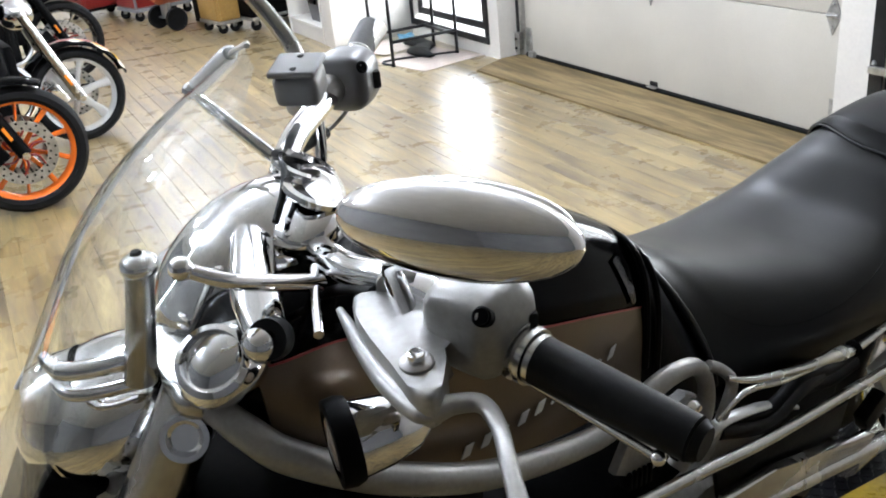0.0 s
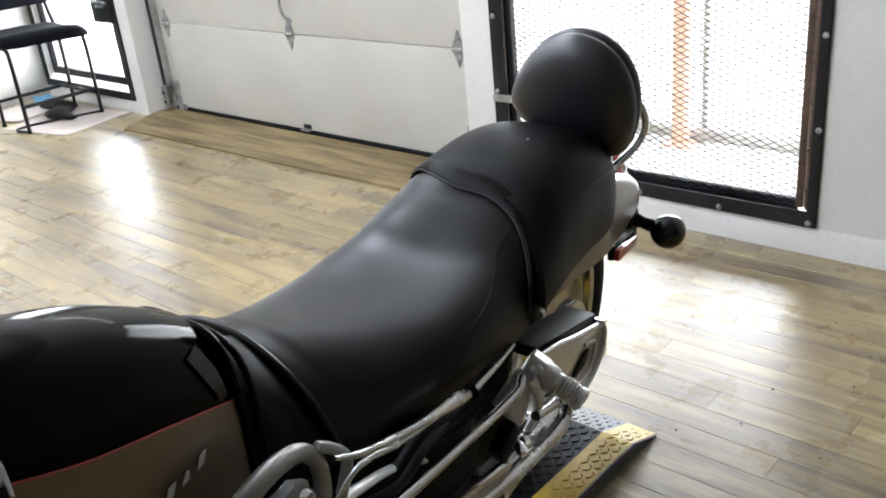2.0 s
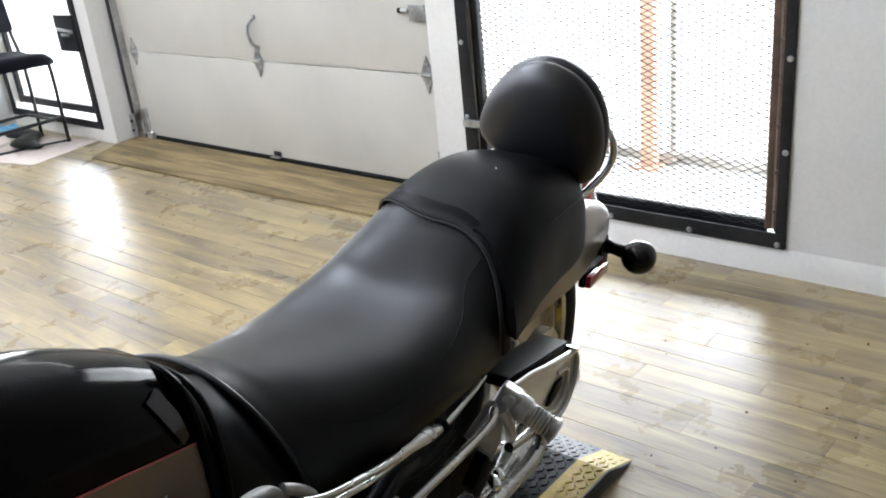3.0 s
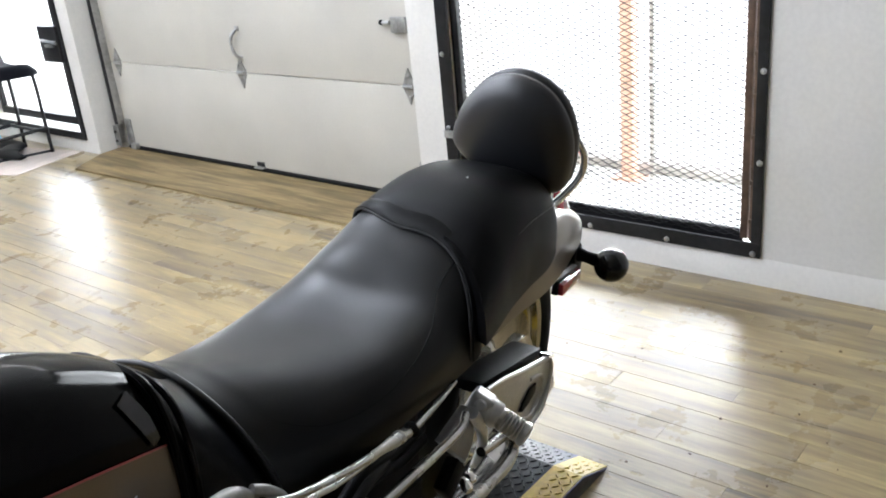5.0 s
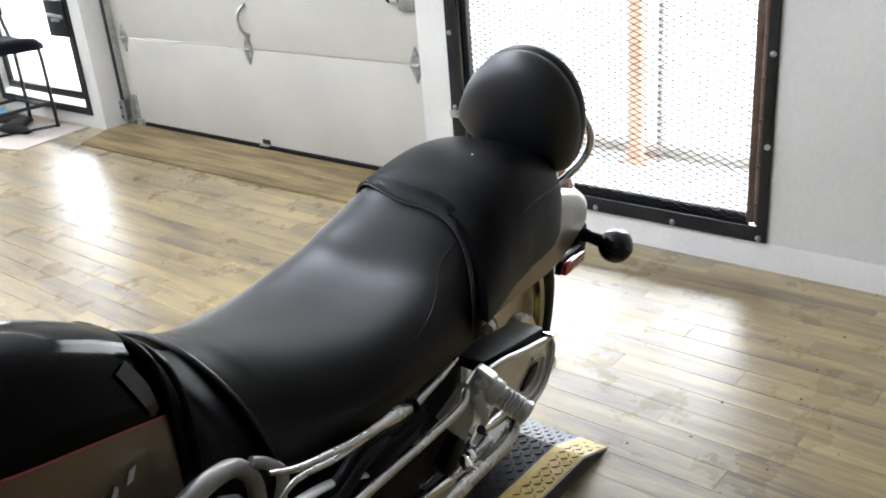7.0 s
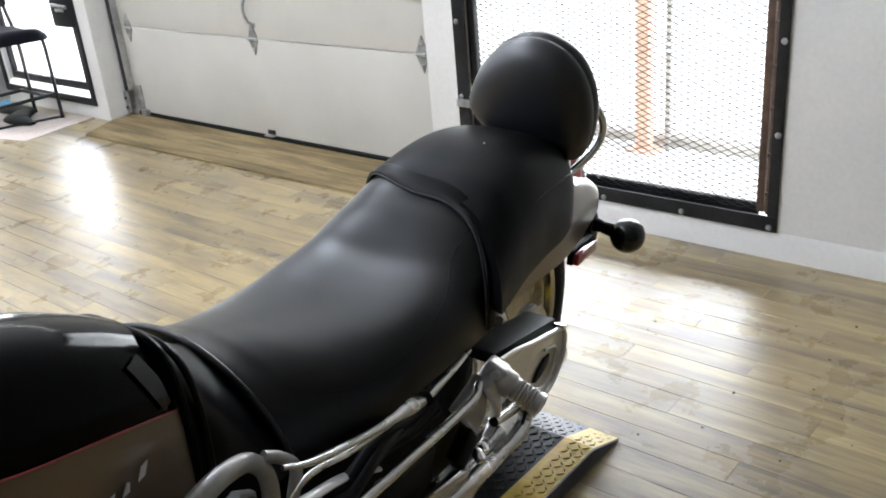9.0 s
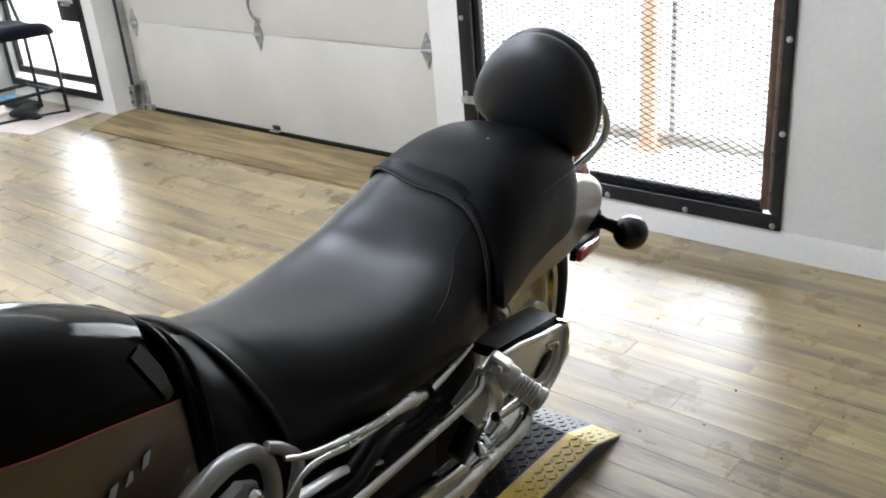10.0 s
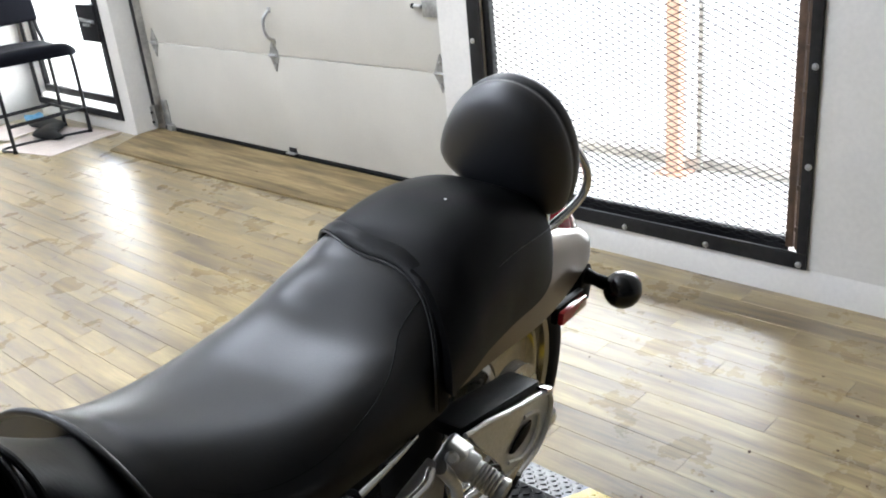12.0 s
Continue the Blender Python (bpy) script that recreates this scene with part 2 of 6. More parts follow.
def box(lo, hi, bevel=0.0, segments=2, bm=None):
    bm = bm or bmesh.new()
    lo, hi = Vector(lo), Vector(hi)
    made = bmesh.ops.create_cube(bm, size=1.0, matrix=Matrix.Translation((lo + hi) / 2) @ Matrix.Diagonal((*(hi - lo), 1)))
    if bevel:
        edges = list({e for v in made["verts"] for e in v.link_edges})
        bmesh.ops.bevel(bm, geom=edges, offset=bevel, segments=segments, affect="EDGES", profile=0.6)
    return bm


def rings(bm, loops, closed=True, caps=True):
    """Skin a list of loops of points that have the same count."""
    vs = [[bm.verts.new(p) for p in loop] for loop in loops]
    n = len(vs[0])
    for a, b in zip(vs, vs[1:]):
        for i in range(n if closed else n - 1):
            j = (i + 1) % n
            bm.faces.new((a[i], a[j], b[j], b[i]))
    if caps and closed:
        bm.faces.new(vs[0]), bm.faces.new(vs[-1])
    return vs


def curve(points, steps=8):
    """A smooth line through points (Catmull-Rom)."""
    p = [Vector(q) for q in points]
    p = [2 * p[0] - p[1]] + p + [2 * p[-1] - p[-2]]
    out = []
    for a, b, c, d in zip(p, p[1:], p[2:], p[3:]):
        for i in range(steps):
            t = i / steps
            out.append(0.5 * (2 * b + (c - a) * t + (2 * a - 5 * b + 4 * c - d) * t * t + (3 * b - a - 3 * c + d) * t ** 3))
    return out + [p[-2]]


def tube(points, radius, sides=12, bm=None, smooth=True, steps=8, flat=1.0, caps=True):
    """A round bar along points; radius may be one number or one for each point. flat squeezes it upwards."""
    bm = bm or bmesh.new()
    radii = radius if isinstance(radius, (list, tuple)) else None
    if smooth and len(points) > 2:
        line = curve(points, steps)
        if radii:
            k = (len(points) - 1) / (len(line) - 1)
            radii = [np.interp(i * k, range(len(points)), radii) for i in range(len(line))]
    else:
        line = [Vector(q) for q in points]
    loops, side = [], None
    for i, q in enumerate(line):
        way = (line[min(i + 1, len(line) - 1)] - line[max(i - 1, 0)]).normalized()
        if side is None:
            side = way.cross(Vector((0, 0, 1)) if abs(way.z) < 0.9 else Vector((0, 1, 0))).normalized()
        side = (side - way * side.dot(way)).normalized()
        up = side.cross(way)
        r = radii[i] if radii else radius
        loops.append([q + side * (r * math.cos(a)) + up * (r * flat * math.sin(a)) for a in (2 * math.pi * k / sides for k in range(sides))])
    rings(bm, loops, caps=caps)
    return bm


def lathe(profile, sides=32, m=None, bm=None, close=False):
    """Turn a profile of (radius, along) about x."""
    bm = bm or bmesh.new()
    loops = [[Vector((x, max(r, 1e-5) * math.cos(a), max(r, 1e-5) * math.sin(a))) for a in (2 * math.pi * k / sides for k in range(sides))] for r, x in profile]
    if m is not None:
        loops = [[m @ q for q in loop] for loop in loops]
    if close:
        loops.append(loops[0])
    rings(bm, loops, caps=not close)
    if close:
        bmesh.ops.remove_doubles(bm, verts=bm.verts, dist=1e-6)
    return bm


def plate(outline, y0, y1, bevel=0.002, segments=2):
    """A flat piece cut from an outline of (x, z), from y0 to y1."""
    bm = bmesh.new()
    lo, hi = [bm.verts.new((x, y0, z)) for x, z in outline], [bm.verts.new((x, y1, z)) for x, z in outline]
    n = len(outline)
    a, b = bm.faces.new(lo), bm.faces.new(hi[::-1])
    for i in range(n):
        bm.faces.new((lo[i], hi[i], hi[(i + 1) % n], lo[(i + 1) % n]))
    if bevel:
        edges = [e for f in (a, b) for e in f.edges]
        bmesh.ops.bevel(bm, geom=edges, offset=bevel, segments=segments, affect="EDGES", profile=0.5)
    return bm


def rounded(outline, steps=6):
    """A closed outline of (x, z), drawn as one soft curve through its corners."""
    p = [Vector((x, 0, z)) for x, z in outline]
    line = curve(p[-2:] + p + p[:2], steps)
    return [(v.x, v.z) for v in line[2 * steps:(len(p) + 2) * steps]]


def ellipsoid(center, radii, m=None, u=24, v=16, bm=None):
    bm = bm or bmesh.new()
    t = Matrix.Translation(center) @ (m or Matrix()) @ Matrix.Diagonal((*radii, 1))
    bmesh.ops.create_uvsphere(bm, u_segments=u, v_segments=v, radius=1.0, matrix=t)
    return bm


def interp(table, x):
    """Smooth rows of (x, a, b, ...) at x."""
    xs = [r[0] for r in table]
    out = []
    for k in range(1, len(table[0])):
        ys = [r[k] for r in table]
        i = max(0, min(len(xs) - 2, int(np.searchsorted(xs, x)) - 1))
        t = min(max((x - xs[i]) / (xs[i + 1] - xs[i]), 0), 1)
        d = [(ys[min(j + 1, len(xs) - 1)] - ys[max(j - 1, 0)]) / (xs[min(j + 1, len(xs) - 1)] - xs[max(j - 1, 0)]) for j in (i, i + 1)]
        h = xs[i + 1] - xs[i]
        out.append(ys[i] * (2 * t ** 3 - 3 * t * t + 1) + d[0] * h * (t ** 3 - 2 * t * t + t) + ys[i + 1] * (3 * t * t - 2 * t ** 3) + d[1] * h * (t ** 3 - t * t))
    return out


def hump(table, x0, x1, nx=36, na=40, p=0.75, q=0.75, dish=None, out=0.0):
    """A saddle-like shell along x: rows of (x, centre, half width, top, bottom). The round of the section is set by p and q.
    x0 and x1 may depend on the angle round the section."""
    loops = []
    for i in range(nx + 1):
        loop = []
        for k in range(na + 1):
            a = math.pi * k / na
            xa, xb = x0(a) if callable(x0) else x0, x1(a) if callable(x1) else x1
            x = xa + (xb - xa) * i / nx
            c, w, top, low = interp(table, x)
            pw, qw = p(x) if callable(p) else (p, q)
            cs, sn = math.cos(a), math.sin(a)
            y = -math.copysign(abs(cs) ** pw, cs) * (w + out)
            z = low + (top - low + out) * max(sn, 0) ** qw
            if dish:
                z += dish(x, y / max(w, 1e-4)) * max(sn, 0)
            loop.append(Vector((x, c + y, z)))
        loops.append(loop)
    return loops


def shell(loops, caps=True):
    """Close a hump underneath and at its ends."""
    bm = bmesh.new()
    rings(bm, loops, closed=True, caps=caps)
    return bm

# ---- the large structure ----
WX, DX = 3.03, 3.20  # room face of the gate wall, and of the sectional door
GATE_Y, WIN_Y, DOOR_Y, HIGH = (0.968, 2.25), (5.32, 6.385), (2.465, 5.14), 2.08
ROOM_X, ROOM_Y, ROOM_Z = -4.2, (-3.6, 12.6), 3.3

floor = tagged(part("floor", box((ROOM_X, ROOM_Y[0], -0.12), (3.45, ROOM_Y[1], -0.004)), GROUT, smooth=False), "worn wood-look vinyl plank floor with grey streaks", "floor", kind="structure")
wall = bmesh.new()
for y0, y1, z0, z1 in ((ROOM_Y[0], GATE_Y[0], 0, ROOM_Z), (GATE_Y[1], DOOR_Y[0], 0, ROOM_Z), (DOOR_Y[1], WIN_Y[0], 0, ROOM_Z), (WIN_Y[1], ROOM_Y[1], 0, ROOM_Z),
                       (GATE_Y[0], GATE_Y[1], 0, 0.105), (GATE_Y[0], GATE_Y[1], HIGH, ROOM_Z), (DOOR_Y[0], DOOR_Y[1], 2.2, ROOM_Z),
                       (WIN_Y[0], WIN_Y[1], 0, 0.13), (WIN_Y[0], WIN_Y[1], HIGH, ROOM_Z)):
    box((WX, y0, z0 - 0.004), (WX + 0.24, y1, z1), bm=wall)
tagged(part("wall_east", wall, WHITE, smooth=False), "white painted wall with door, gate and window openings", "wall", kind="structure")
for name, lo, hi in (("wall_west", (ROOM_X - 0.15, ROOM_Y[0], -0.004), (ROOM_X, ROOM_Y[1], ROOM_Z)), ("wall_south", (ROOM_X, ROOM_Y[0] - 0.15, -0.004), (WX + 0.24, ROOM_Y[0], ROOM_Z)),
                     ("wall_north", (ROOM_X, ROOM_Y[1], -0.004), (WX + 0.24, ROOM_Y[1] + 0.15, ROOM_Z))):
    tagged(part(name, box(lo, hi), WHITE if name == "wall_north" else DIMWALL, smooth=False), "plain unseen wall that closes the room", "wall", kind="structure")
tagged(part("ceiling", box((ROOM_X - 0.15, ROOM_Y[0] - 0.15, ROOM_Z), (WX + 0.24, ROOM_Y[1] + 0.15, ROOM_Z + 0.15)), CEIL, smooth=False), "pale grey painted ceiling", "ceiling", kind="structure")
tagged(part("wall_return", box((2.37, 6.45, -0.004), (WX, 6.66, ROOM_Z), 0.006), WHITE), "scuffed white wall return beside the window", "wall", kind="structure")

# outside: bright paving, and a self-lit white sheet that stands in for daylight
tagged(part("ground", box((3.27, -45, -0.25), (60, 165, -0.03)), SNOWC, smooth=False), "bright sunlit concrete yard outside", "ground", kind="structure")
BACK = emitter("daylight_glow_sheet", (1.0, 1.0, 1.0), GLARE)
tagged(part("backdrop", box((30, -40, -0.05), (30.2, 160, 16)), BACK, smooth=False), "glowing white sheet standing in for daylight over the yard", "backdrop", kind="structure")

# ---- sectional door ----
door = thing("garage_door", "off-white sectional garage door with steel hinges", "garage door", pose(DX, 0, 0))
for k in range(4):
    z0 = 0.03 + 0.53 * k
    part("panel", box((0, 2.52, z0), (0.045, 5.08, z0 + 0.526), 0.005), DOORW, door)
for y0 in (2.466, 5.058):
    part("door_stop", box((0.048, y0, 0.0), (0.062, y0 + 0.082, 2.18), 0.002), SCUFF, door)
part("bottom_seal", tube([(0.012, 2.52, 0.016), (0.012, 5.08, 0.016)], 0.016, 10, smooth=False), RUBBER, door, "black rubber bottom seal")


def rhombus(y, z, w, h, x=-0.006, t=0.006, bm=None):
    bm = bm or bmesh.new()
    out = [(y, z - h), (y + w, z - 0.012), (y + w, z + 0.012), (y, z + h), (y - w, z + 0.012), (y - w, z - 0.012)]
    a = [bm.verts.new((x, p, q)) for p, q in out]
    b = [bm.verts.new((x + t, p, q)) for p, q in out]
    bm.faces.new(a), bm.faces.new(b[::-1])
    for i in range(6):
        bm.faces.new((a[i], b[i], b[(i + 1) % 6], a[(i + 1) % 6]))
    return bm


for y in (2.636, 3.818, 4.995):
    for z in (0.558, 1.088, 1.618):
        h = part("hinge", rhombus(y, z, 0.034, 0.085), GALVW, door, "bare steel hinge plate")
        part("knuckle", tube([(-0.012, y - 0.028, z), (-0.012, y + 0.028, z)], 0.009, 10, smooth=False), GALV, h)
        for dz in (-0.05, 0.05):
            part("bolt", lathe([(0.0, -0.006), (0.006, -0.005), (0.007, 0.0)], 8, Matrix.Translation((-0.006, y, z + dz))), GALV, h)
part("pull_handle", tube([(-0.008, 3.797, 0.635), (-0.035, 3.807, 0.66), (-0.042, 3.817, 0.71), (-0.035, 3.813, 0.755), (-0.008, 3.803, 0.785)], [0.007, 0.009, 0.0085, 0.009, 0.007], 10), GALV, door, "curved steel pull handle")
for z in (0.632, 0.79):
    part("handle_plate", box((-0.006, 3.787, z - 0.014), (0, 3.815, z + 0.014), 0.003), GALV, door)
lock = part("slide_lock", box((-0.018, 2.61, 0.80), (0, 2.70, 0.87), 0.004), GALVW, door, "grey steel slide lock")
part("lock_bar", tube([(-0.02, 2.70, 0.845), (-0.02, 2.745, 0.846)], 0.009, 8, smooth=False), GALV, lock)
part("lock_grip", ellipsoid((-0.02, 2.75, 0.846), (0.012, 0.014, 0.012), u=10, v=8), RUBBER, lock)
for y, s in ((5.035, 1), (2.59, -1)):
    b = part("corner_bracket", box((-0.008, y - 0.035, 0.035), (0.0, y + 0.03, 0.20), 0.003), GALVW, door, "pale steel bottom corner bracket")
    part("bracket_foot", box((-0.03, y - s * 0.02 - 0.055, 0.012), (0.0, y - s * 0.02 - 0.0, 0.05), 0.004), GALVW, b)
mid = part("step_plate", box((-0.03, 3.755, 0.03), (0.0, 3.825, 0.037), 0.002), GALV, door, "small steel lift plate")
part("step_back", box((-0.006, 3.76, 0.037), (0.0, 3.82, 0.062), 0.002), STEELBLK, mid)

for y, s, nm in ((5.096, -1, "a"), (2.512, 1, "b")):
    track = thing("door_track", "galvanised vertical track of the garage door", "door track", pose(DX - 0.045, y, 0))
    part("channel", box((0, -0.022, 0.17), (0.05, -0.018, 2.15), 0.001), GALV, track)
    part("web", box((0.0, -0.018, 0.17), (0.004, 0.022, 2.15), 0.001), STEELBLK, track)
    part("flange", box((0.0, 0.018, 0.04), (0.05, 0.022, 2.15), 0.001), GALV, track)
    part("flag_bracket", box((-0.004, -0.01, 0.03), (0.0, 0.045, 0.16), 0.002), GALVW, track)
    for z in (0.06, 0.12):
        part("bolt", lathe([(0.0, -0.012), (0.008, -0.01), (0.009, 0.0)], 8, Matrix.Translation((-0.004, 0.025, z))), STEELBLK, track)

# plywood threshold in front of the door
sill = bmesh.new()
rim = [(2.795, 2.47), (3.19, 2.47), (3.19, 5.135), (3.03, 5.135), (2.757, 4.99)]
lo, hi = [sill.verts.new((x, y, -0.003)) for x, y in rim], [sill.verts.new((x, y, 0.011)) for x, y in rim]
sill.faces.new(lo), sill.faces.new(hi[::-1])
for i in range(5):
    sill.faces.new((lo[i], hi[i], hi[(i + 1) % 5], lo[(i + 1) % 5]))
bmesh.ops.bevel(sill, geom=[e for e in sill.edges if all(v.co.z > 0 for v in e.verts)], offset=0.003, segments=2, affect="EDGES")
tagged(part("plywood_threshold", sill, PLY), "stained brown plywood sheet in front of the garage door", "plywood", kind="structure")

# ---- security gate with expanded mesh ----


def expanded_mesh(y0, y1, z0, z1, x, long_way=0.051, short_way=0.0118, wire=0.0016):
    """Expanded metal: zigzag strands that touch their neighbours."""
    verts, faces = [], []
    cols, n = int((y1 - y0) / long_way * 2), int((z1 - z0) / short_way)
    for r in range(n + 1):
        prev = None
        for k in range(cols + 1):
            y = y0 + k * long_way / 2
            z = z0 + r * short_way + (short_way / 2 - 0.0006) * (1 if (k + r) % 2 else -1) * 0.98
            z = min(max(z, z0), z1)
            base = len(verts)
            verts += [(x - 0.0018, y, z - wire), (x + 0.0018, y, z - wire), (x + 0.0018, y, z + wire), (x - 0.0018, y, z + wire)]
            if prev is not None:
                faces += [(prev + i, prev + (i + 1) % 4, base + (i + 1) % 4, base + i) for i in range(4)]
            prev = base
    me = bpy.data.meshes.new("expanded_mesh")
    me.from_pydata(verts, [], faces)
    me.materials.append(STEELBLK)
    return me


gate = thing("security_gate", "black steel security gate with expanded metal mesh", "security gate", pose(WX, 0, 0))
g0, g1 = 0.937, 2.300
for nm, lo_, hi_ in (("frame_bar", (-0.012, g0, 0.098), (0.0, g1, 0.152)), ("frame_bar", (-0.012, g0, HIGH - 0.03), (0.0, g1, HIGH + 0.04)),
                     ("frame_bar", (-0.0125, g0, 0.153), (0.0, g0 + 0.034, HIGH - 0.031)), ("frame_bar", (-0.0125, g1 - 0.060, 0.153), (0.0, g1, HIGH - 0.031))):
    part(nm, box(lo_, hi_, 0.002), STEELBLK, gate)
for lo_, hi_, mt in (((0.004, 0.973, 0.153), (0.03, 0.985, 2.05), RUST), ((0.02, 0.997, 0.153), (0.05, 1.022, 2.05), RUST), ((0.02, 2.215, 0.153), (0.05, 2.249, 2.05), STEELBLK), ((0.044, 1.023, 0.11), (0.058, 2.214, 0.176), STEELBLK), ((0.044, 1.023, 2.02), (0.058, 2.214, 2.05), STEELBLK)):
    part("inner_bar", box(lo_, hi_, 0.002), mt, gate, "rusty brown angle iron" if mt is RUST else "")
net = new("mesh_panel", expanded_mesh(0.986, 2.235, 0.150, 2.03, 0.035))
net.parent = gate
net["label"] = "black expanded metal mesh"
for z in (0.445, 0.755, 1.065, 1.375, 1.685, 1.95):
    for y in (0.950, 2.28):
        part("bolt", lathe([(0.0, -0.010), (0.007, -0.008), (0.011, -0.002), (0.011, 0.0)], 12, Matrix.Translation((-0.012, y, z))), GALV, gate, "round steel carriage bolt")
for y in (0.962, 1.285, 1.608, 1.931, 2.265):
    part("bolt", lathe([(0.0, -0.010), (0.007, -0.008), (0.011, -0.002), (0.011, 0.0)], 12, Matrix.Translation((-0.012, y, 0.113))), GALV, gate)
for z in (0.22, 0.36, 0.52, 0.66, 0.80):
    part("weld_tab", box((-0.004, 0.972, z), (0.012, 0.986, z + 0.016), 0.002), RUST, gate)
part("latch_plate", box((-0.03, 2.20, 0.405), (-0.012, 2.295, 0.435), 0.003), GALV, gate, "small steel latch")
tagged(part("gate_glass", box((0.09 + WX, 1.0, 0.10), (0.096 + WX, 2.25, HIGH)), PANE, smooth=False), "clear outer glass behind the gate", "window pane", kind="structure").visible_shadow = False

# vestibule outside the gate
post = thing("orange_post", "orange painted steel post outside the gate", "post", pose(3.975, 1.908, -0.03))
part("shaft", box((-0.03, 0.0, 0.012), (0.03, 0.065, 2.6), 0.003), ORANGEP, post)
part("base_plate", box((-0.06, -0.04, 0), (0.06, 0.11, 0.012), 0.002), ORANGEP, post)
rail = thing("yard_post", "thin grey steel post with small mailbox latch", "post", pose(4.03, 1.845, -0.03))
part("shaft", box((-0.012, -0.012, 0), (0.012, 0.012, 2.6), 0.002), GALVW, rail)
part("latch", box((-0.02, -0.012, 0.47), (-0.012, 0.012, 0.53), 0.002), GALV, rail)
kerb = thing("yard_kerb", "low weathered kerb with loose snow", "kerb", pose(4.07, 0, -0.03))
part("kerb_stone", box((0, 0.9, 0), (0.10, 2.6, 0.05), 0.012), material("weathered_stone", (0.42, 0.39, 0.36), 0.85, grain=0.25, stain=0.35, stain_size=4, bump=0.002), kerb)

# ---- window gate ----
wg = thing("window_gate", "black steel framed window gate with lock box", "window gate", pose(WX, 0, 0))
for lo_, hi_ in (((-0.012, 5.262, 0.083), (0, 6.44, 0.130)), ((-0.0125, 5.262, 0.131), (0, 5.305, HIGH)), ((-0.0125, 6.40, 0.131), (0, 6.44, HIGH)), ((-0.012, 5.262, HIGH + 0.001), (0, 6.44, HIGH + 0.05))):
    part("outer_bar", box(lo_, hi_, 0.002), STEELBLK, wg)
for lo_, hi_ in (((0.03, 5.375, 0.165), (0.06, 6.38, 0.212)), ((0.0305, 5.375, 0.213), (0.06, 5.40, 2.0)), ((0.0305, 6.345, 0.213), (0.06, 6.38, 2.0)), ((0.03, 5.375, 2.0), (0.06, 6.38, 2.05))):
    part("inner_bar", box(lo_, hi_, 0.002), STEELBLK, wg)
lb = part("lock_box", box((-0.03, 5.285, 0.578), (0.03, 5.50, 0.80), 0.006), STEELBLK, wg, "black steel lock box")
part("bolt_bar", tube([(-0.034, 5.30, 0.700), (-0.034, 5.47, 0.712)], 0.011, 10, smooth=False), GALV, lb)
part("keeper", box((-0.042, 5.34, 0.672), (-0.03, 5.43, 0.69), 0.003), GALV, lb)
tagged(part("window_glass", box((WX + 0.09, 5.31, 0.12), (WX + 0.096, 6.40, HIGH)), PANE, smooth=False), "clear glass of the daylight window", "window pane", kind="structure").visible_shadow = False

# ---- ceiling lamps ----
for x, y in LAMPS:
    lampob = thing("ceiling_lamp", "white globe pendant lamp, switched on", "ceiling lamp", pose(x, y, ROOM_Z), group="ceiling lamps")
    part("canopy", lathe([(0.0, 0.0), (0.06, -0.002), (0.055, -0.02), (0.01, -0.03)], 24, pose(0, 0, 0, 0, -90, 0)), WHITE, lampob)
    part("stem", tube([(0, 0, -0.02), (0, 0, -0.28)], 0.008, 8, smooth=False), WHITE, lampob)
    part("globe", ellipsoid((0, 0, -0.36), (0.085, 0.085, 0.085), u=24, v=16), LAMPG, lampob, "glowing white glass globe").visible_shadow = False
    li = new("lamp_light", bpy.data.lights.new("lamp_light", "POINT"))
    li.data.shadow_soft_size, li.data.energy, li.data.color = 0.08, LAMP_POWER, (0.81, 0.875, 1.0)
    li.matrix_world = pose(x, y, ROOM_Z - 0.36)

# ---- the motorcycle ----
BIKE = pose(0.946, 0.937, 0.036, 6.1, -1.9, 10.6)
bike = thing("motorcycle", "black and bronze cruiser motorcycle with windshield, leaning on its stand", "motorcycle", BIKE)

# rider seat, passenger seat and strap
SEAT = [(-0.235, 0.104, 0.196, 0.823, 0.670), (-0.20, 0.078, 0.190, 0.8065, 0.674), (-0.14, 0.041, 0.184, 0.8015, 0.681), (-0.06, 0.0105, 0.177, 0.8005, 0.687), (0.02, -0.0055, 0.173, 0.801, 0.688), (0.12, -0.018, 0.172, 0.817, 0.689), (0.19, -0.034, 0.166, 0.857, 0.697), (0.235, -0.043, 0.150, 0.893, 0.708), (0.275, -0.057, 0.138, 0.900, 0.7257)]
PILL = [(0.13, -0.048, 0.160, 0.840, 0.742), (0.205, -0.050, 0.157, 0.883, 0.742), (0.25, -0.050, 0.155, 0.908, 0.741), (0.35, -0.058, 0.147, 0.925, 0.732), (0.45, -0.064, 0.137, 0.908, 0.724), (0.51, -0.067, 0.120, 0.872, 0.738), (0.535, -0.070, 0.093, 0.84, 0.765)]


def seat_round(x):
    """The section is a plain ridge at the nose and squarer towards the rear."""
    t = min(1.0, max(0.0, (x + 0.235) / 0.30))
    t = t * t * (3 - 2 * t)
    return 1.12 - 0.36 * t, 1.22 - 0.64 * t


def strap_x(a):
    """Where the strap crosses the seat: swept forward on the stand side, back on the other."""
    c = math.cos(a)
    return 0.2105 + (-0.075 * c ** 2.2 if c > 0 else 0.052 * abs(c) ** 1.2)


def seat_dish(x, v):
    """The scooped middle of the rider seat, with its soft rim towards the rear and sides."""
    along = max(0.0, 1 - ((x - 0.015) / 0.205) ** 2)
    scoop = -0.024 * along * max(0.0, 1 - (v / 0.96) ** 2) ** 1.2
    rear = 0.010 * math.exp(-((x - 0.165) / 0.035) ** 2) * max(0.0, 1 - v * v * 0.8)
    return scoop + rear


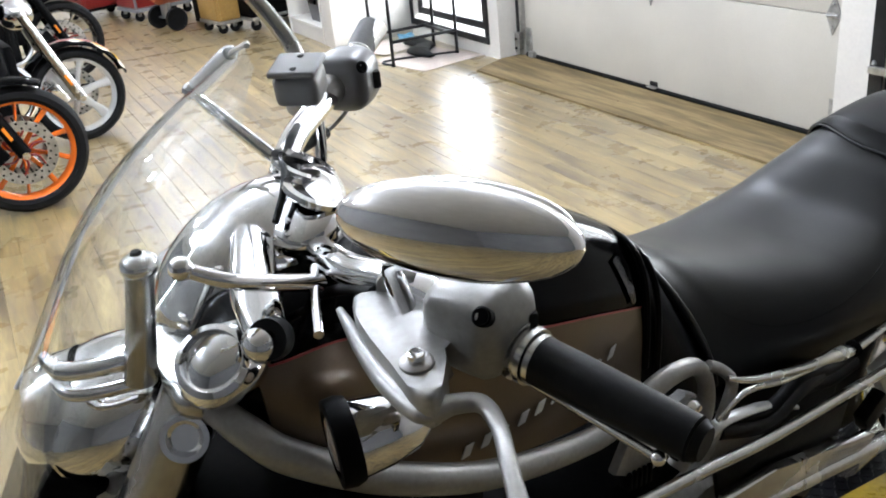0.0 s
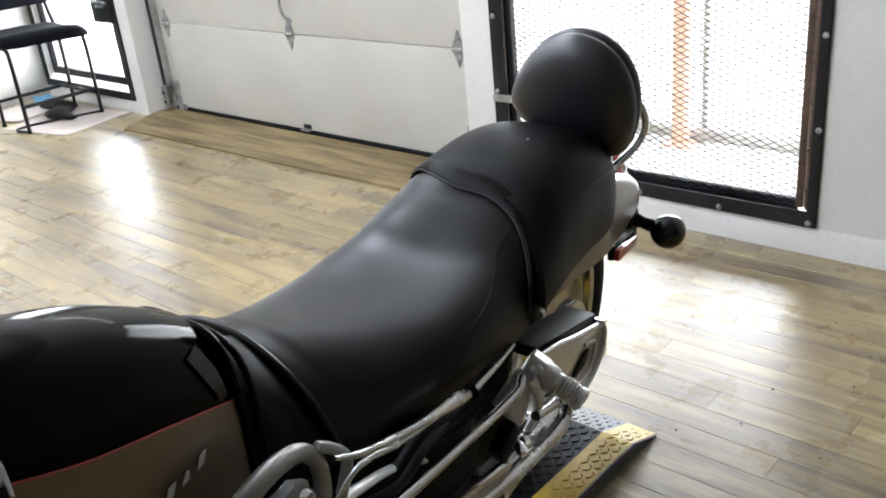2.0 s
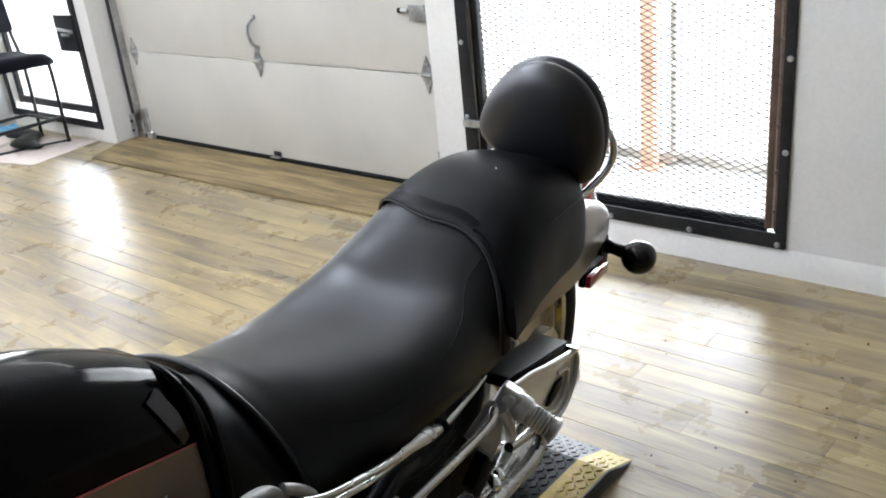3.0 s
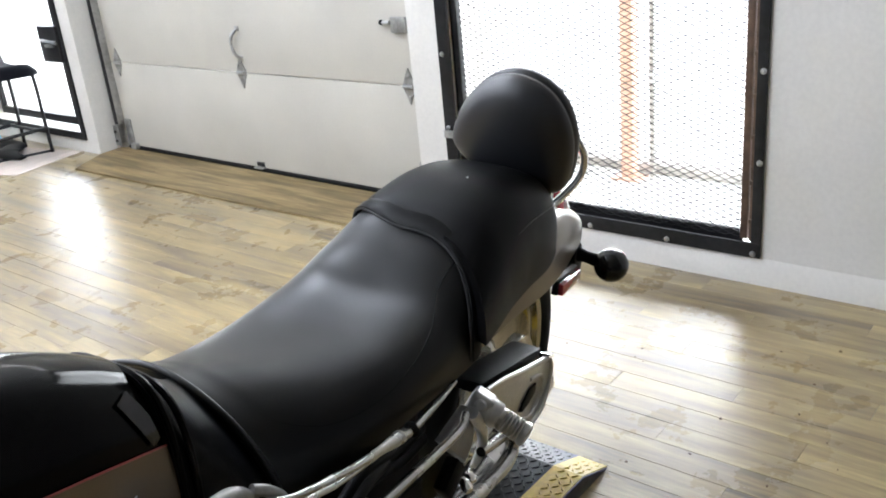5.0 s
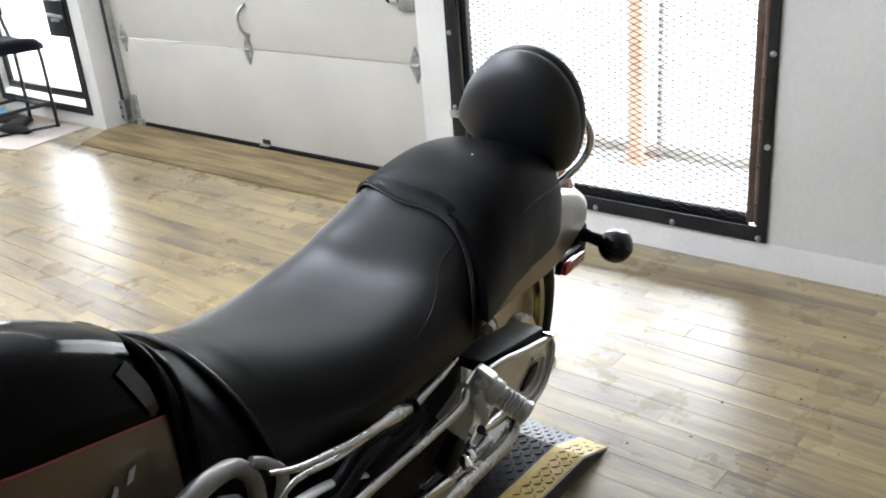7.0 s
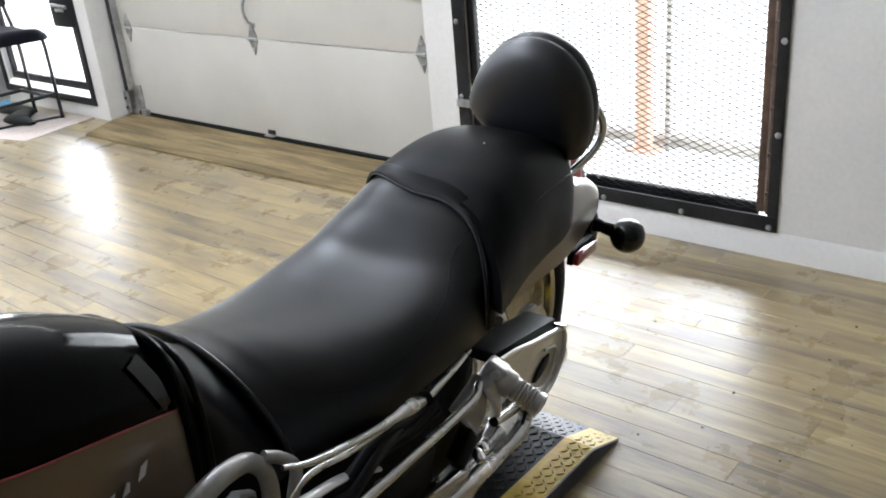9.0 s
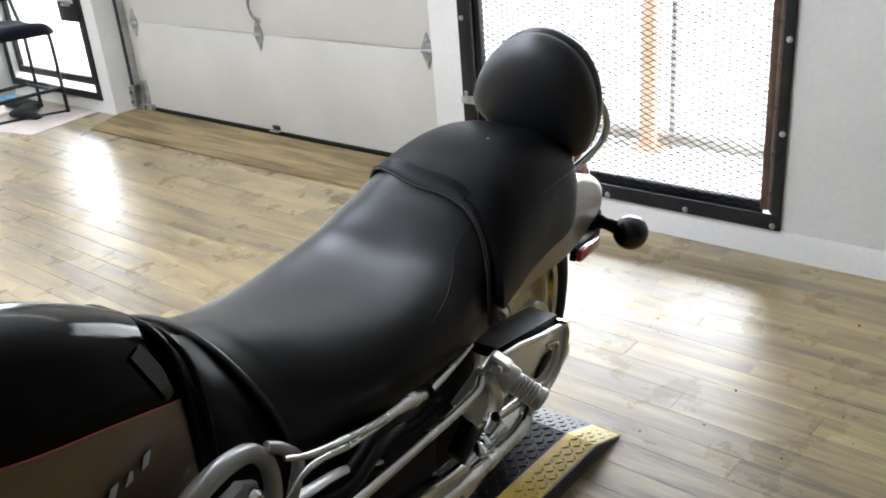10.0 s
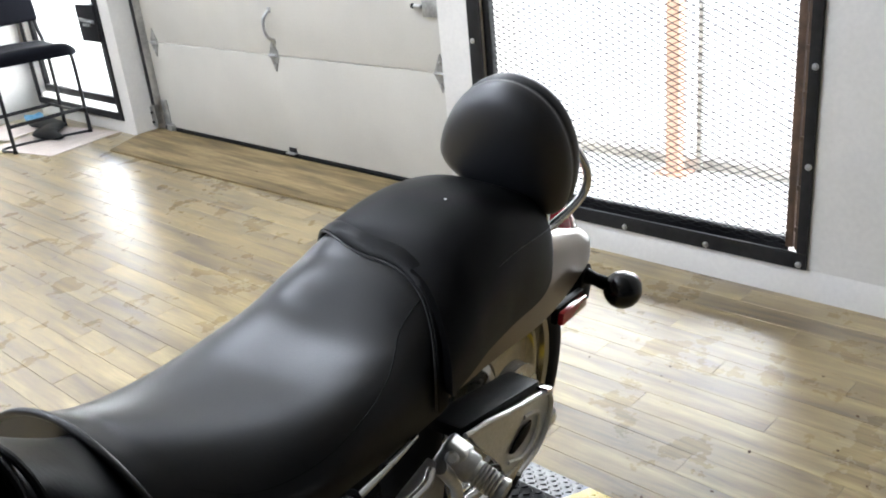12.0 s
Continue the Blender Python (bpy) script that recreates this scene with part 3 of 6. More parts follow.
rows = hump(SEAT, -0.235, lambda a: strap_x(a) + 0.008, 74, 72, seat_round, dish=seat_dish)
rider = part("rider_seat", shell(rows), LEATHER, bike, "creased black leather rider seat")
part("seat_lip", tube([v + Vector((-0.001, 0, -0.002)) for v in rows[0][1:-1]], 0.0055, 10, smooth=False), LEATHER, rider)
rows = hump(PILL, lambda a: strap_x(a) - 0.004, 0.535, 40, 48, 0.8, 0.58, dish=lambda x, v: -0.008 * max(0, 1 - 2.2 * v * v))
for row in rows:
    for j, v in enumerate(row):
        # the front edge hangs lower on the stand side
        f = max(0.0, math.cos(math.pi * j / (len(row) - 1))) ** 1.6 * max(0.0, 1 - (v.x - 0.135) / 0.2)
        v.y -= 0.010 * f
        v.z -= 0.008 * f
pillion = part("pillion_seat", shell(rows), LEATHER_P, bike, "black leather passenger seat")


def seam(table, x0, x1, a0, a1, lift, p=0.8, q=0.60, dish=None, n=30):
    pts = []
    for i in range(n + 1):
        t = i / n
        x, a = x0 + (x1 - x0) * t, a0 + (a1 - a0) * t
        c, w, top, low = interp(table, x)
        cs, sn = math.cos(a), math.sin(a)
        y = -math.copysign(abs(cs) ** p, cs) * (w + lift)
        z = low + (top - low + lift) * max(sn, 0) ** q + (dish(x, y / w) * sn if dish else 0)
        pts.append(Vector((x, c + y, z)))
    return pts


SCOOP = [(0.187, 1.0), (0.162, 1.01), (0.137, 0.99), (0.111, 0.873), (0.077, 0.71), (0.035, 0.57), (-0.009, 0.485), (-0.044, 0.445), (-0.078, 0.445), (-0.122, 0.49), (-0.16, 0.58), (-0.193, 0.75)]


def seat_at(x, a, out=0.0):
    c, w, top, low = interp(SEAT, x)
    pw, qw = seat_round(x)
    v = -abs(math.cos(a)) ** pw
    return Vector((x, c + v * (w + out), low + (top - low + out) * math.sin(a) ** qw + seat_dish(x, v) * math.sin(a)))


# stitched edge of the scooped panel: a fine welt that dies out towards the nose
line = curve([Vector((x, a, 0)) for x, a in SCOOP], 6)
part("seat_seam", tube([seat_at(q.x, q.y, -0.0003) for q in line], [0.0014 * (1 - 0.75 * i / (len(line) - 1)) for i in range(len(line))], 6, smooth=False), LEATHER_P, rider)
strap = bmesh.new()
loops = []
for k in range(61):
    a = 0.02 + (math.pi - 0.04) * k / 60
    row = []
    for dx, lift in ((-0.019, 0.002), (-0.017, 0.006), (0.0, 0.0075), (0.017, 0.006), (0.019, 0.002)):
        x = strap_x(a) + dx * 0.55
        c, w, top, low = interp(SEAT, min(x, 0.272))
        cs, sn = math.cos(a), math.sin(a)
        pw, qw = seat_round(x)
        y = -math.copysign(abs(cs) ** pw, cs) * (w + 0.003 + lift)
        row.append(Vector((x, c + y, low + (top - low + 0.004 + lift) * sn ** qw + seat_dish(x, y / w) * sn)))
    loops.append(row)
rings(strap, loops, closed=False, caps=False)
bmesh.ops.solidify(strap, geom=strap.faces[:], thickness=0.003)
part("seat_strap", strap, LEATHER, bike, "black leather seat strap")
part("strap_edge", tube([l[0] + Vector((-0.001, 0, 0.001)) for l in loops], 0.0017, 8, smooth=False), material("worn_grey_piping", (0.022, 0.022, 0.023), 0.42, grain=0.2, size=200), bike, "worn grey piping along the strap")
part("pillion_seam", tube(seam(PILL, 0.24, 0.53, 0.42, 0.42, 0.0, 0.8, 0.58), 0.001, 6, smooth=False), LEATHER, pillion)
part("lint", ellipsoid((0.336, -0.085, 0.917), (0.0022, 0.0022, 0.0015), u=8, v=6), PAPER, pillion)

# backrest
PADM = pose(0.536, -0.0785, 0.894, 19.6, -13.4, -2.6)
PROFILE = [(-0.52, 0.02), (-0.505, 0.22), (-0.485, 0.42), (-0.43, 0.66), (-0.35, 0.82), (-0.25, 0.92), (-0.14, 0.975), (-0.03, 1.0), (0.03, 0.995), (0.06, 0.98), (0.08, 0.955), (0.10, 0.98), (0.14, 0.998), (0.22, 1.0), (0.30, 0.985), (0.38, 0.94), (0.45, 0.84), (0.485, 0.72), (0.50, 0.55)]


def pad_ring(along, r):
    """An outline with a round top and a flatter foot."""
    out = []
    for j in range(64):
        c, s = math.cos(2 * math.pi * j / 64), math.sin(2 * math.pi * j / 64)
        out.append(Vector((along * 0.1012, 0.1218 * r * math.copysign(abs(c) ** (0.85 if s < 0 else 0.95), c), 0.1721 * r * s if s > 0 else -0.0521 * r * abs(s) ** 0.7)))
    return out


pad = bmesh.new()
rings(pad, [pad_ring(along, r) for along, r in PROFILE])
back = part("backrest_pad", pad, LEATHER_B, bike, "padded black leather backrest", m=PADM)
ring = pad_ring(0.08, 0.965)
part("backrest_piping", tube(ring + ring[:1], 0.0028, 6, smooth=False), LEATHER_B, back, m=PADM)
part("sissy_bar", tube([(0.46, -0.145, 0.79), (0.55, -0.165, 0.80), (0.605, -0.19, 0.835), (0.615, -0.195, 0.88), (0.60, -0.17, 0.935)], 0.008, 12), CHROME, bike, "chrome backrest hoop")
part("backrest_stay", box((0.515, -0.17, 0.70), (0.53, -0.05, 0.95), 0.004), CHROME, bike)

# tail fender, light and indicators
TAIL = [(0.16, -0.045, 0.138, 0.80, 0.69), (0.30, -0.047, 0.143, 0.81, 0.683), (0.45, -0.053, 0.140, 0.805, 0.662), (0.56, -0.057, 0.128, 0.785, 0.650), (0.66, -0.06, 0.112, 0.752, 0.642), (0.73, -0.065, 0.098, 0.715, 0.645), (0.775, -0.065, 0.08, 0.685, 0.65)]
part("rear_fender", shell(hump(TAIL, 0.16, 0.775, 40, 40, 0.62, 0.55)), PAINTT, bike, "bronze painted rear fender")
part("tail_light", shell(hump([(0.60, -0.075, 0.05, 0.775, 0.70), (0.64, -0.08, 0.062, 0.80, 0.70), (0.70, -0.08, 0.062, 0.775, 0.68), (0.75, -0.08, 0.05, 0.72, 0.66)], 0.60, 0.75, 16, 24, 0.7, 0.6)), REDLENS, bike, "red tail light lens")
part("side_reflector", box((-0.055, -0.006, -0.0125), (0.055, 0.006, 0.0125), 0.004), REDLENS, bike, "red side reflector", m=pose(0.632, -0.176, 0.590, 0, 8, 0))
part("reflector_base", box((-0.06, -0.004, -0.016), (0.06, 0.010, 0.016), 0.003), ENGINE, bike, m=pose(0.642, -0.164, 0.588, 0, 8, 0))
part("plate_bracket", plate([(0.70, 0.57), (0.75, 0.585), (0.785, 0.57), (0.775, 0.53), (0.74, 0.545)], -0.15, -0.06, 0.003), ENGINE, bike)
sig = part("rear_indicator", ellipsoid((0.766, -0.222, 0.577), (0.043, 0.038, 0.036), pose(0, 0, 0, 0, 0, 12)), material("glossy_black_plastic", (0.004, 0.004, 0.004), 0.22, spec=0.4, grain=0.1), bike, "gloss black rear indicator")
part("indicator_stalk", tube([(0.748, -0.138, 0.598), (0.756, -0.168, 0.590), (0.763, -0.20, 0.581)], [0.020, 0.013, 0.016], 14), ENGINE, sig)
part("stalk_flange", lathe([(0.0, -0.012), (0.024, -0.01), (0.026, 0.006), (0.018, 0.012)], 18, pose(0.748, -0.142, 0.598, 0, 0, 90)), ENGINE, sig)
part("indicator_lens", ellipsoid((0.790, -0.224, 0.577), (0.020, 0.028, 0.027)), REDLENS, sig)

# rear wheel
AXLE = (0.601, 0.045, 0.338)
HUB = Matrix.Translation(AXLE) @ pose(0, 0, 0, 6, 0, 90)
wheel = part("rear_wheel", lathe([(0.03, -0.055), (0.05, -0.052), (0.07, -0.038), (0.16, -0.046), (0.178, -0.056), (0.185, -0.072), (0.192, -0.074), (0.200, -0.060), (0.206, -0.062), (0.212, -0.084), (0.226, -0.088), (0.230, -0.08), (0.222, -0.05), (0.222, 0.05), (0.230, 0.08), (0.226, 0.088), (0.21, 0.08), (0.19, 0.06), (0.05, 0.04), (0.03, 0.055)], 64, HUB), POLISH, bike, "polished solid disc wheel")
part("tyre", lathe([(0.225, -0.078), (0.245, -0.092), (0.275, -0.094), (0.305, -0.078), (0.325, -0.045), (0.331, 0.0), (0.325, 0.045), (0.305, 0.078), (0.275, 0.094), (0.245, 0.092), (0.225, 0.078)], 64, HUB, close=True), TYRE, wheel, "wide black rear tyre")
part("pulley", lathe([(0.02, -0.132), (0.04, -0.13), (0.06, -0.118), (0.085, -0.118), (0.096, -0.122), (0.098, -0.098), (0.02, -0.09)], 48, HUB), SATIN, wheel)

# belt guard, swing arm, passenger peg and rails
guard = part("belt_guard", plate([(0.268, 0.545), (0.34, 0.524), (0.411, 0.496), (0.50, 0.464), (0.572, 0.436), (0.582, 0.401), (0.566, 0.36), (0.522, 0.328), (0.447, 0.325), (0.40, 0.36), (0.36, 0.43), (0.30, 0.50)], -0.160, -0.152, 0.002), BRUSHED, bike, "brushed aluminium belt guard")
part("guard_lip", tube([(0.262, -0.160, 0.548), (0.34, -0.161, 0.524), (0.411, -0.161, 0.495), (0.50, -0.161, 0.463), (0.570, -0.161, 0.437)], [0.005, 0.006, 0.0065, 0.0065, 0.007], 10), BRUSHED, guard)
part("guard_rim", tube([(0.570, -0.160, 0.437), (0.583, -0.161, 0.404), (0.568, -0.161, 0.36), (0.524, -0.161, 0.328), (0.450, -0.160, 0.324)], 0.006, 10), BRUSHED, guard)
part("guard_rib", tube([(0.47, -0.160, 0.442), (0.516, -0.161, 0.424), (0.532, -0.161, 0.405), (0.520, -0.161, 0.368), (0.472, -0.161, 0.352), (0.41, -0.160, 0.380)], 0.0045, 8), BRUSHED, guard)
part("guard_slot", plate([(0.496, 0.418), (0.490, 0.400), (0.462, 0.392), (0.425, 0.392), (0.412, 0.400), (0.432, 0.414), (0.465, 0.424)], -0.1645, -0.1595, 0.001), ENGINE, guard)
part("guard_top", box((-0.160, -0.034, -0.014), (0.150, 0.034, 0.010), 0.009), ENGINE, guard, "black upper belt cover", m=pose(0.418, -0.114, 0.497, 0, 17.5, 0))
part("guard_tip", box((-0.016, -0.020, -0.004), (0.014, 0.010, 0.005), 0.003), CHROME, guard, m=pose(0.560, -0.152, 0.448, 0, 24, 0))
part("swing_arm", tube([(0.63, -0.125, 0.33), (0.45, -0.135, 0.335), (0.25, -0.15, 0.36), (0.05, -0.16, 0.40)], [0.03, 0.028, 0.03, 0.035], 14), SATIN, bike, "polished swing arm")
tubes = part("passenger_rail", tube([(-0.52, -0.19, 0.715), (-0.404, -0.195, 0.694), (-0.283, -0.2, 0.668), (-0.124, -0.2, 0.638), (0.07, -0.197, 0.601), (0.115, -0.19, 0.605)], 0.0078, 14), SATIN, bike, "satin aluminium footpeg rail")
part("rail_lower_edge", tube([(-0.50, -0.185, 0.699), (-0.29, -0.192, 0.652), (-0.13, -0.192, 0.621), (0.06, -0.188, 0.586)], 0.004, 10), ENGINE, tubes)
part("seat_rail", tube([(-0.36, -0.185, 0.806), (-0.315, -0.193, 0.784), (-0.212, -0.195, 0.745), (-0.145, -0.195, 0.725), (-0.10, -0.195, 0.713), (-0.056, -0.195, 0.700), (0.02, -0.193, 0.694), (0.085, -0.188, 0.688)], [0.003, 0.0045, 0.005, 0.0065, 0.0105, 0.0062, 0.0045, 0.003], 14), SATIN, bike, "satin silver seat rail")
part("seat_rail_brace", tube([(-0.375, -0.188, 0.752), (-0.322, -0.190, 0.768), (-0.243, -0.192, 0.742), (-0.165, -0.193, 0.723), (-0.11, -0.194, 0.712)], [0.003, 0.004, 0.004, 0.0035, 0.0025], 12), SATIN, bike, "satin silver seat rail brace")
part("rail_joint", lathe([(0.0115, -0.0012), (0.0125, 0.0), (0.0115, 0.0012)], 18, pose(-0.066, -0.195, 0.703, 0, 12, 2), close=False), ENGINE, bike)
for z0, r in ((0.735, 0.010), (0.715, 0.013)):
    part("engine_cable", tube([(-0.34, -0.16, z0 - 0.02), (-0.24, -0.175, z0 - 0.055), (-0.15, -0.17, z0 - 0.05), (-0.06, -0.165, z0 - 0.085), (0.02, -0.16, z0 - 0.10)], r, 10), ENGINE, bike)
part("engine_hose", tube([(-0.34, -0.17, 0.70), (-0.25, -0.185, 0.672), (-0.17, -0.18, 0.678), (-0.10, -0.17, 0.66)], 0.010, 10), RUBBER, bike)
PEGM = Matrix.Translation((0.192, -0.188, 0.567)) @ Vector((1, 0, 0)).rotation_difference(Vector((0.05, -0.91, -0.41))).to_matrix().to_4x4()
peg = part("passenger_peg", lathe([(0.0, 0.026), (0.018, 0.026), (0.020, 0.030)] + [(0.0212 if i % 2 else 0.0194, 0.034 + 0.0032 * i) for i in range(13)] + [(0.0212, 0.076), (0.022, 0.078), (0.022, 0.084), (0.015, 0.088), (0.0, 0.089)], 32, PEGM), BRUSHED, bike, "ribbed aluminium passenger peg")
part("peg_sleeve", lathe([(0.0, 0.004), (0.023, 0.004), (0.0245, 0.008), (0.0242, 0.026), (0.0215, 0.030), (0.0, 0.031)], 32, PEGM), BRUSHED, peg)
part("peg_clevis", box((-0.030, -0.024, -0.024), (0.012, 0.024, 0.024), 0.009, 3), BRUSHED, peg, m=PEGM)
SEEN = Vector((-0.75, -0.40, 0.53)).normalized()
part("peg_bolt", lathe([(0.0, 0.006), (0.007, 0.006), (0.0105, 0.003), (0.011, 0.0), (0.011, -0.012)], 18, Matrix.Translation(PEGM @ Vector((-0.009, 0, 0)) + SEEN * 0.027) @ Vector((1, 0, 0)).rotation_difference(SEEN).to_matrix().to_4x4()), BRUSHED, peg)
part("peg_bracket", plate([(0.04, 0.60), (0.13, 0.61), (0.16, 0.57), (0.15, 0.52), (0.12, 0.50), (0.09, 0.545), (0.07, 0.56)], -0.188, -0.172, 0.004), CAST, bike)
loop_arm = part("muffler_loop", tube([(-0.44, -0.185, 0.605), (-0.31, -0.195, 0.560), (-0.20, -0.198, 0.525), (-0.05, -0.199, 0.478), (0.091, -0.197, 0.430), (0.20, -0.195, 0.402), (0.265, -0.194, 0.388), (0.305, -0.192, 0.392), (0.312, -0.190, 0.418), (0.285, -0.188, 0.445), (0.235, -0.188, 0.462), (0.175, -0.190, 0.484)], [0.013, 0.013, 0.013, 0.014, 0.0145, 0.0145, 0.015, 0.014, 0.013, 0.012, 0.011, 0.009], 16), SATIN, bike, "satin silver footrest carrier loop")
part("loop_fork", tube([(0.13, -0.195, 0.600), (0.155, -0.192, 0.565), (0.185, -0.188, 0.515), (0.19, -0.184, 0.478), (0.16, -0.182, 0.46)], [0.011, 0.011, 0.010, 0.009, 0.006], 12), BRUSHED, loop_arm)
part("loop_wire", tube([(0.225, -0.207, 0.53), (0.275, -0.212, 0.50), (0.285, -0.208, 0.46), (0.265, -0.205, 0.42)], 0.0035, 8), RUBBER, loop_arm)
part("carrier_plate", plate([(-0.36, 0.625), (-0.242, 0.597), (-0.162, 0.566), (-0.062, 0.528), (0.029, 0.498), (0.060, 0.478), (0.045, 0.462), (-0.004, 0.468), (-0.114, 0.498), (-0.24, 0.535), (-0.36, 0.575)], -0.206, -0.192, 0.006), SATIN, loop_arm, "pale satin carrier plate")
part("carrier_web", plate([(-0.36, 0.66), (-0.16, 0.61), (-0.02, 0.575), (-0.03, 0.52), (-0.16, 0.545), (-0.34, 0.59)], -0.186, -0.178, 0.003), ENGINE, loop_arm)
part("brake_bolt", lathe([(0.0, -0.014), (0.007, -0.013), (0.010, -0.008), (0.010, 0.004), (0.007, 0.012)], 14, pose(0.085, -0.205, 0.487, 0, -20, 60)), CHROME, bike)
part("brake_bolt", lathe([(0.0, -0.010), (0.006, -0.009), (0.008, -0.004), (0.008, 0.006)], 14, pose(0.115, -0.2, 0.478, 0, -20, 60)), CHROME, bike)
part("side_bracket", box((-0.03, -0.012, -0.022), (0.03, 0.012, 0.022), 0.006), ENGINE, bike, m=pose(0.06, -0.188, 0.515, 0, -30, 0))
part("engine_block", box((-0.66, -0.12, 0.26), (0.10, 0.13, 0.655), 0.03), ENGINE, bike, "black engine block")
for k in range(9):
    part("engine_fin", box((-0.52 + 0.012 * k, -0.172, 0.50 + 0.006 * k), (-0.514 + 0.012 * k, -0.13, 0.60 + 0.004 * k), 0.0015), ENGINE, bike)
part("radiator", box((-0.93, -0.105, 0.36), (-0.665, 0.125, 0.85), 0.02), ENGINE, bike, "black radiator behind the fork")
part("engine_cover", lathe([(0.0, -0.172), (0.05, -0.170), (0.085, -0.158), (0.095, -0.13), (0.095, -0.10)], 40, pose(-0.33, 0.0, 0.50, 0, 0, 90)), CAST, bike, "silver engine side cover")
part("exhaust_header", tube([(-0.60, -0.13, 0.58), (-0.52, -0.17, 0.46), (-0.35, -0.16, 0.36), (0.0, -0.14, 0.30)], 0.024, 14), CHROME, bike)

# frame casting with its bolts, under the vinyl bib
cast = bmesh.new()
tube([(-0.914, -0.035, 0.990), (-0.901, -0.068, 0.975), (-0.877, -0.095, 0.950), (-0.80, -0.125, 0.897), (-0.69, -0.143, 0.842), (-0.56, -0.150, 0.808), (-0.50, -0.150, 0.810), (-0.45, -0.150, 0.822), (-0.41, -0.149, 0.822), (-0.372, -0.148, 0.808), (-0.350, -0.150, 0.775), (-0.352, -0.155, 0.735), (-0.375, -0.158, 0.70), (-0.40, -0.155, 0.67)], [0.0135, 0.0155, 0.016, 0.016, 0.015, 0.0135, 0.013, 0.0125, 0.012, 0.011, 0.0105, 0.011, 0.012, 0.013], 16, cast)
frame_tube = part("frame_tube", cast, CAST, bike, "silver painted perimeter frame tube")
part("casting_plate", plate([(-0.50, 0.772), (-0.455, 0.792), (-0.425, 0.780), (-0.40, 0.790), (-0.375, 0.772), (-0.372, 0.73), (-0.40, 0.70), (-0.47, 0.70), (-0.52, 0.735)], -0.158, -0.144, 0.004), CAST, frame_tube)
for x, z, r in ((-0.432, 0.758, 0.013), (-0.392, 0.765, 0.012), (-0.462, 0.742, 0.011), (-0.447, 0.726, 0.010)):
    part("casting_bolt", lathe([(0.0, -0.016), (r * 0.7, -0.015), (r, -0.010), (r, 0.006)], 16, pose(x, -0.156, z, 0, 0, 90)), CHROME, frame_tube)
part("casting_cap", lathe([(0.0, -0.010), (0.018, -0.009), (0.022, -0.004), (0.022, 0.006)], 24, pose(-0.412, -0.156, 0.737, 0, 0, 90)), material("copper_cap", (0.42, 0.30, 0.24), 0.3, 0.8, grain=0.1), frame_tube)
for k in range(5):
    part("casting_fin", box((-0.415 + 0.009 * k, -0.166, 0.695 + 0.003 * k), (-0.410 + 0.009 * k, -0.15, 0.722 + 0.003 * k), 0.001), ENGINE, frame_tube)
    part("casting_fin", box((-0.50 + 0.009 * k, -0.164, 0.700 - 0.002 * k), (-0.495 + 0.009 * k, -0.148, 0.727 - 0.002 * k), 0.001), ENGINE, frame_tube)
part("frame_strut", tube([(-0.352, -0.152, 0.802), (-0.334, -0.160, 0.790), (-0.316, -0.165, 0.765), (-0.326, -0.168, 0.738), (-0.348, -0.17, 0.70), (-0.38, -0.17, 0.65)], 0.0075, 12), CAST, frame_tube)

part("heel_guard", tube([(-0.365, -0.170, 0.706), (-0.343, -0.172, 0.718), (-0.296, -0.173, 0.708), (-0.232, -0.173, 0.684), (-0.155, -0.172, 0.636)], [0.008, 0.009, 0.0085, 0.008, 0.006], 12, flat=0.6), BRUSHED, bike, "brushed aluminium heel guard")
part("gearcase_cover", plate([(-0.352, 0.676), (-0.331, 0.688), (-0.264, 0.660), (-0.204, 0.624), (-0.252, 0.612), (-0.335, 0.632)], -0.168, -0.155, 0.006), CAST, bike, "silver cast gearcase cover")

# tank cover, side panels, pinstripe and badge
TANK = [(-0.90, 0.0, 0.050, 1.035, 0.94), (-0.865, 0.0, 0.080, 1.058, 0.92), (-0.80, 0.0, 0.096, 1.070, 0.885), (-0.70, 0.0, 0.105, 1.071, 0.83), (-0.60, 0.0, 0.108, 1.056, 0.80), (-0.50, 0.0, 0.102, 1.022, 0.775), (-0.43, 0.0, 0.091, 0.984, 0.76), (-0.384, 0.0, 0.081, 0.952, 0.75)]
tank = part("tank_cover", shell(hump(TANK, -0.90, -0.384, 48, 48, 0.72, 0.72)), PAINTK, bike, "gloss black tank cover")
LINE = [(-0.88, 1.026), (-0.80, 1.028), (-0.70, 0.992), (-0.60, 0.951), (-0.50, 0.916), (-0.43, 0.887), (-0.38, 0.864)]


def tank_at(x, z, out):
    c, w, top, low = interp(TANK, x)
    sn = min(max((z - low) / (top - low), 0.0), 1.0) ** (1 / 0.72)
    return w * math.sqrt(max(0.0, 1 - sn * sn)) ** 0.72 + out


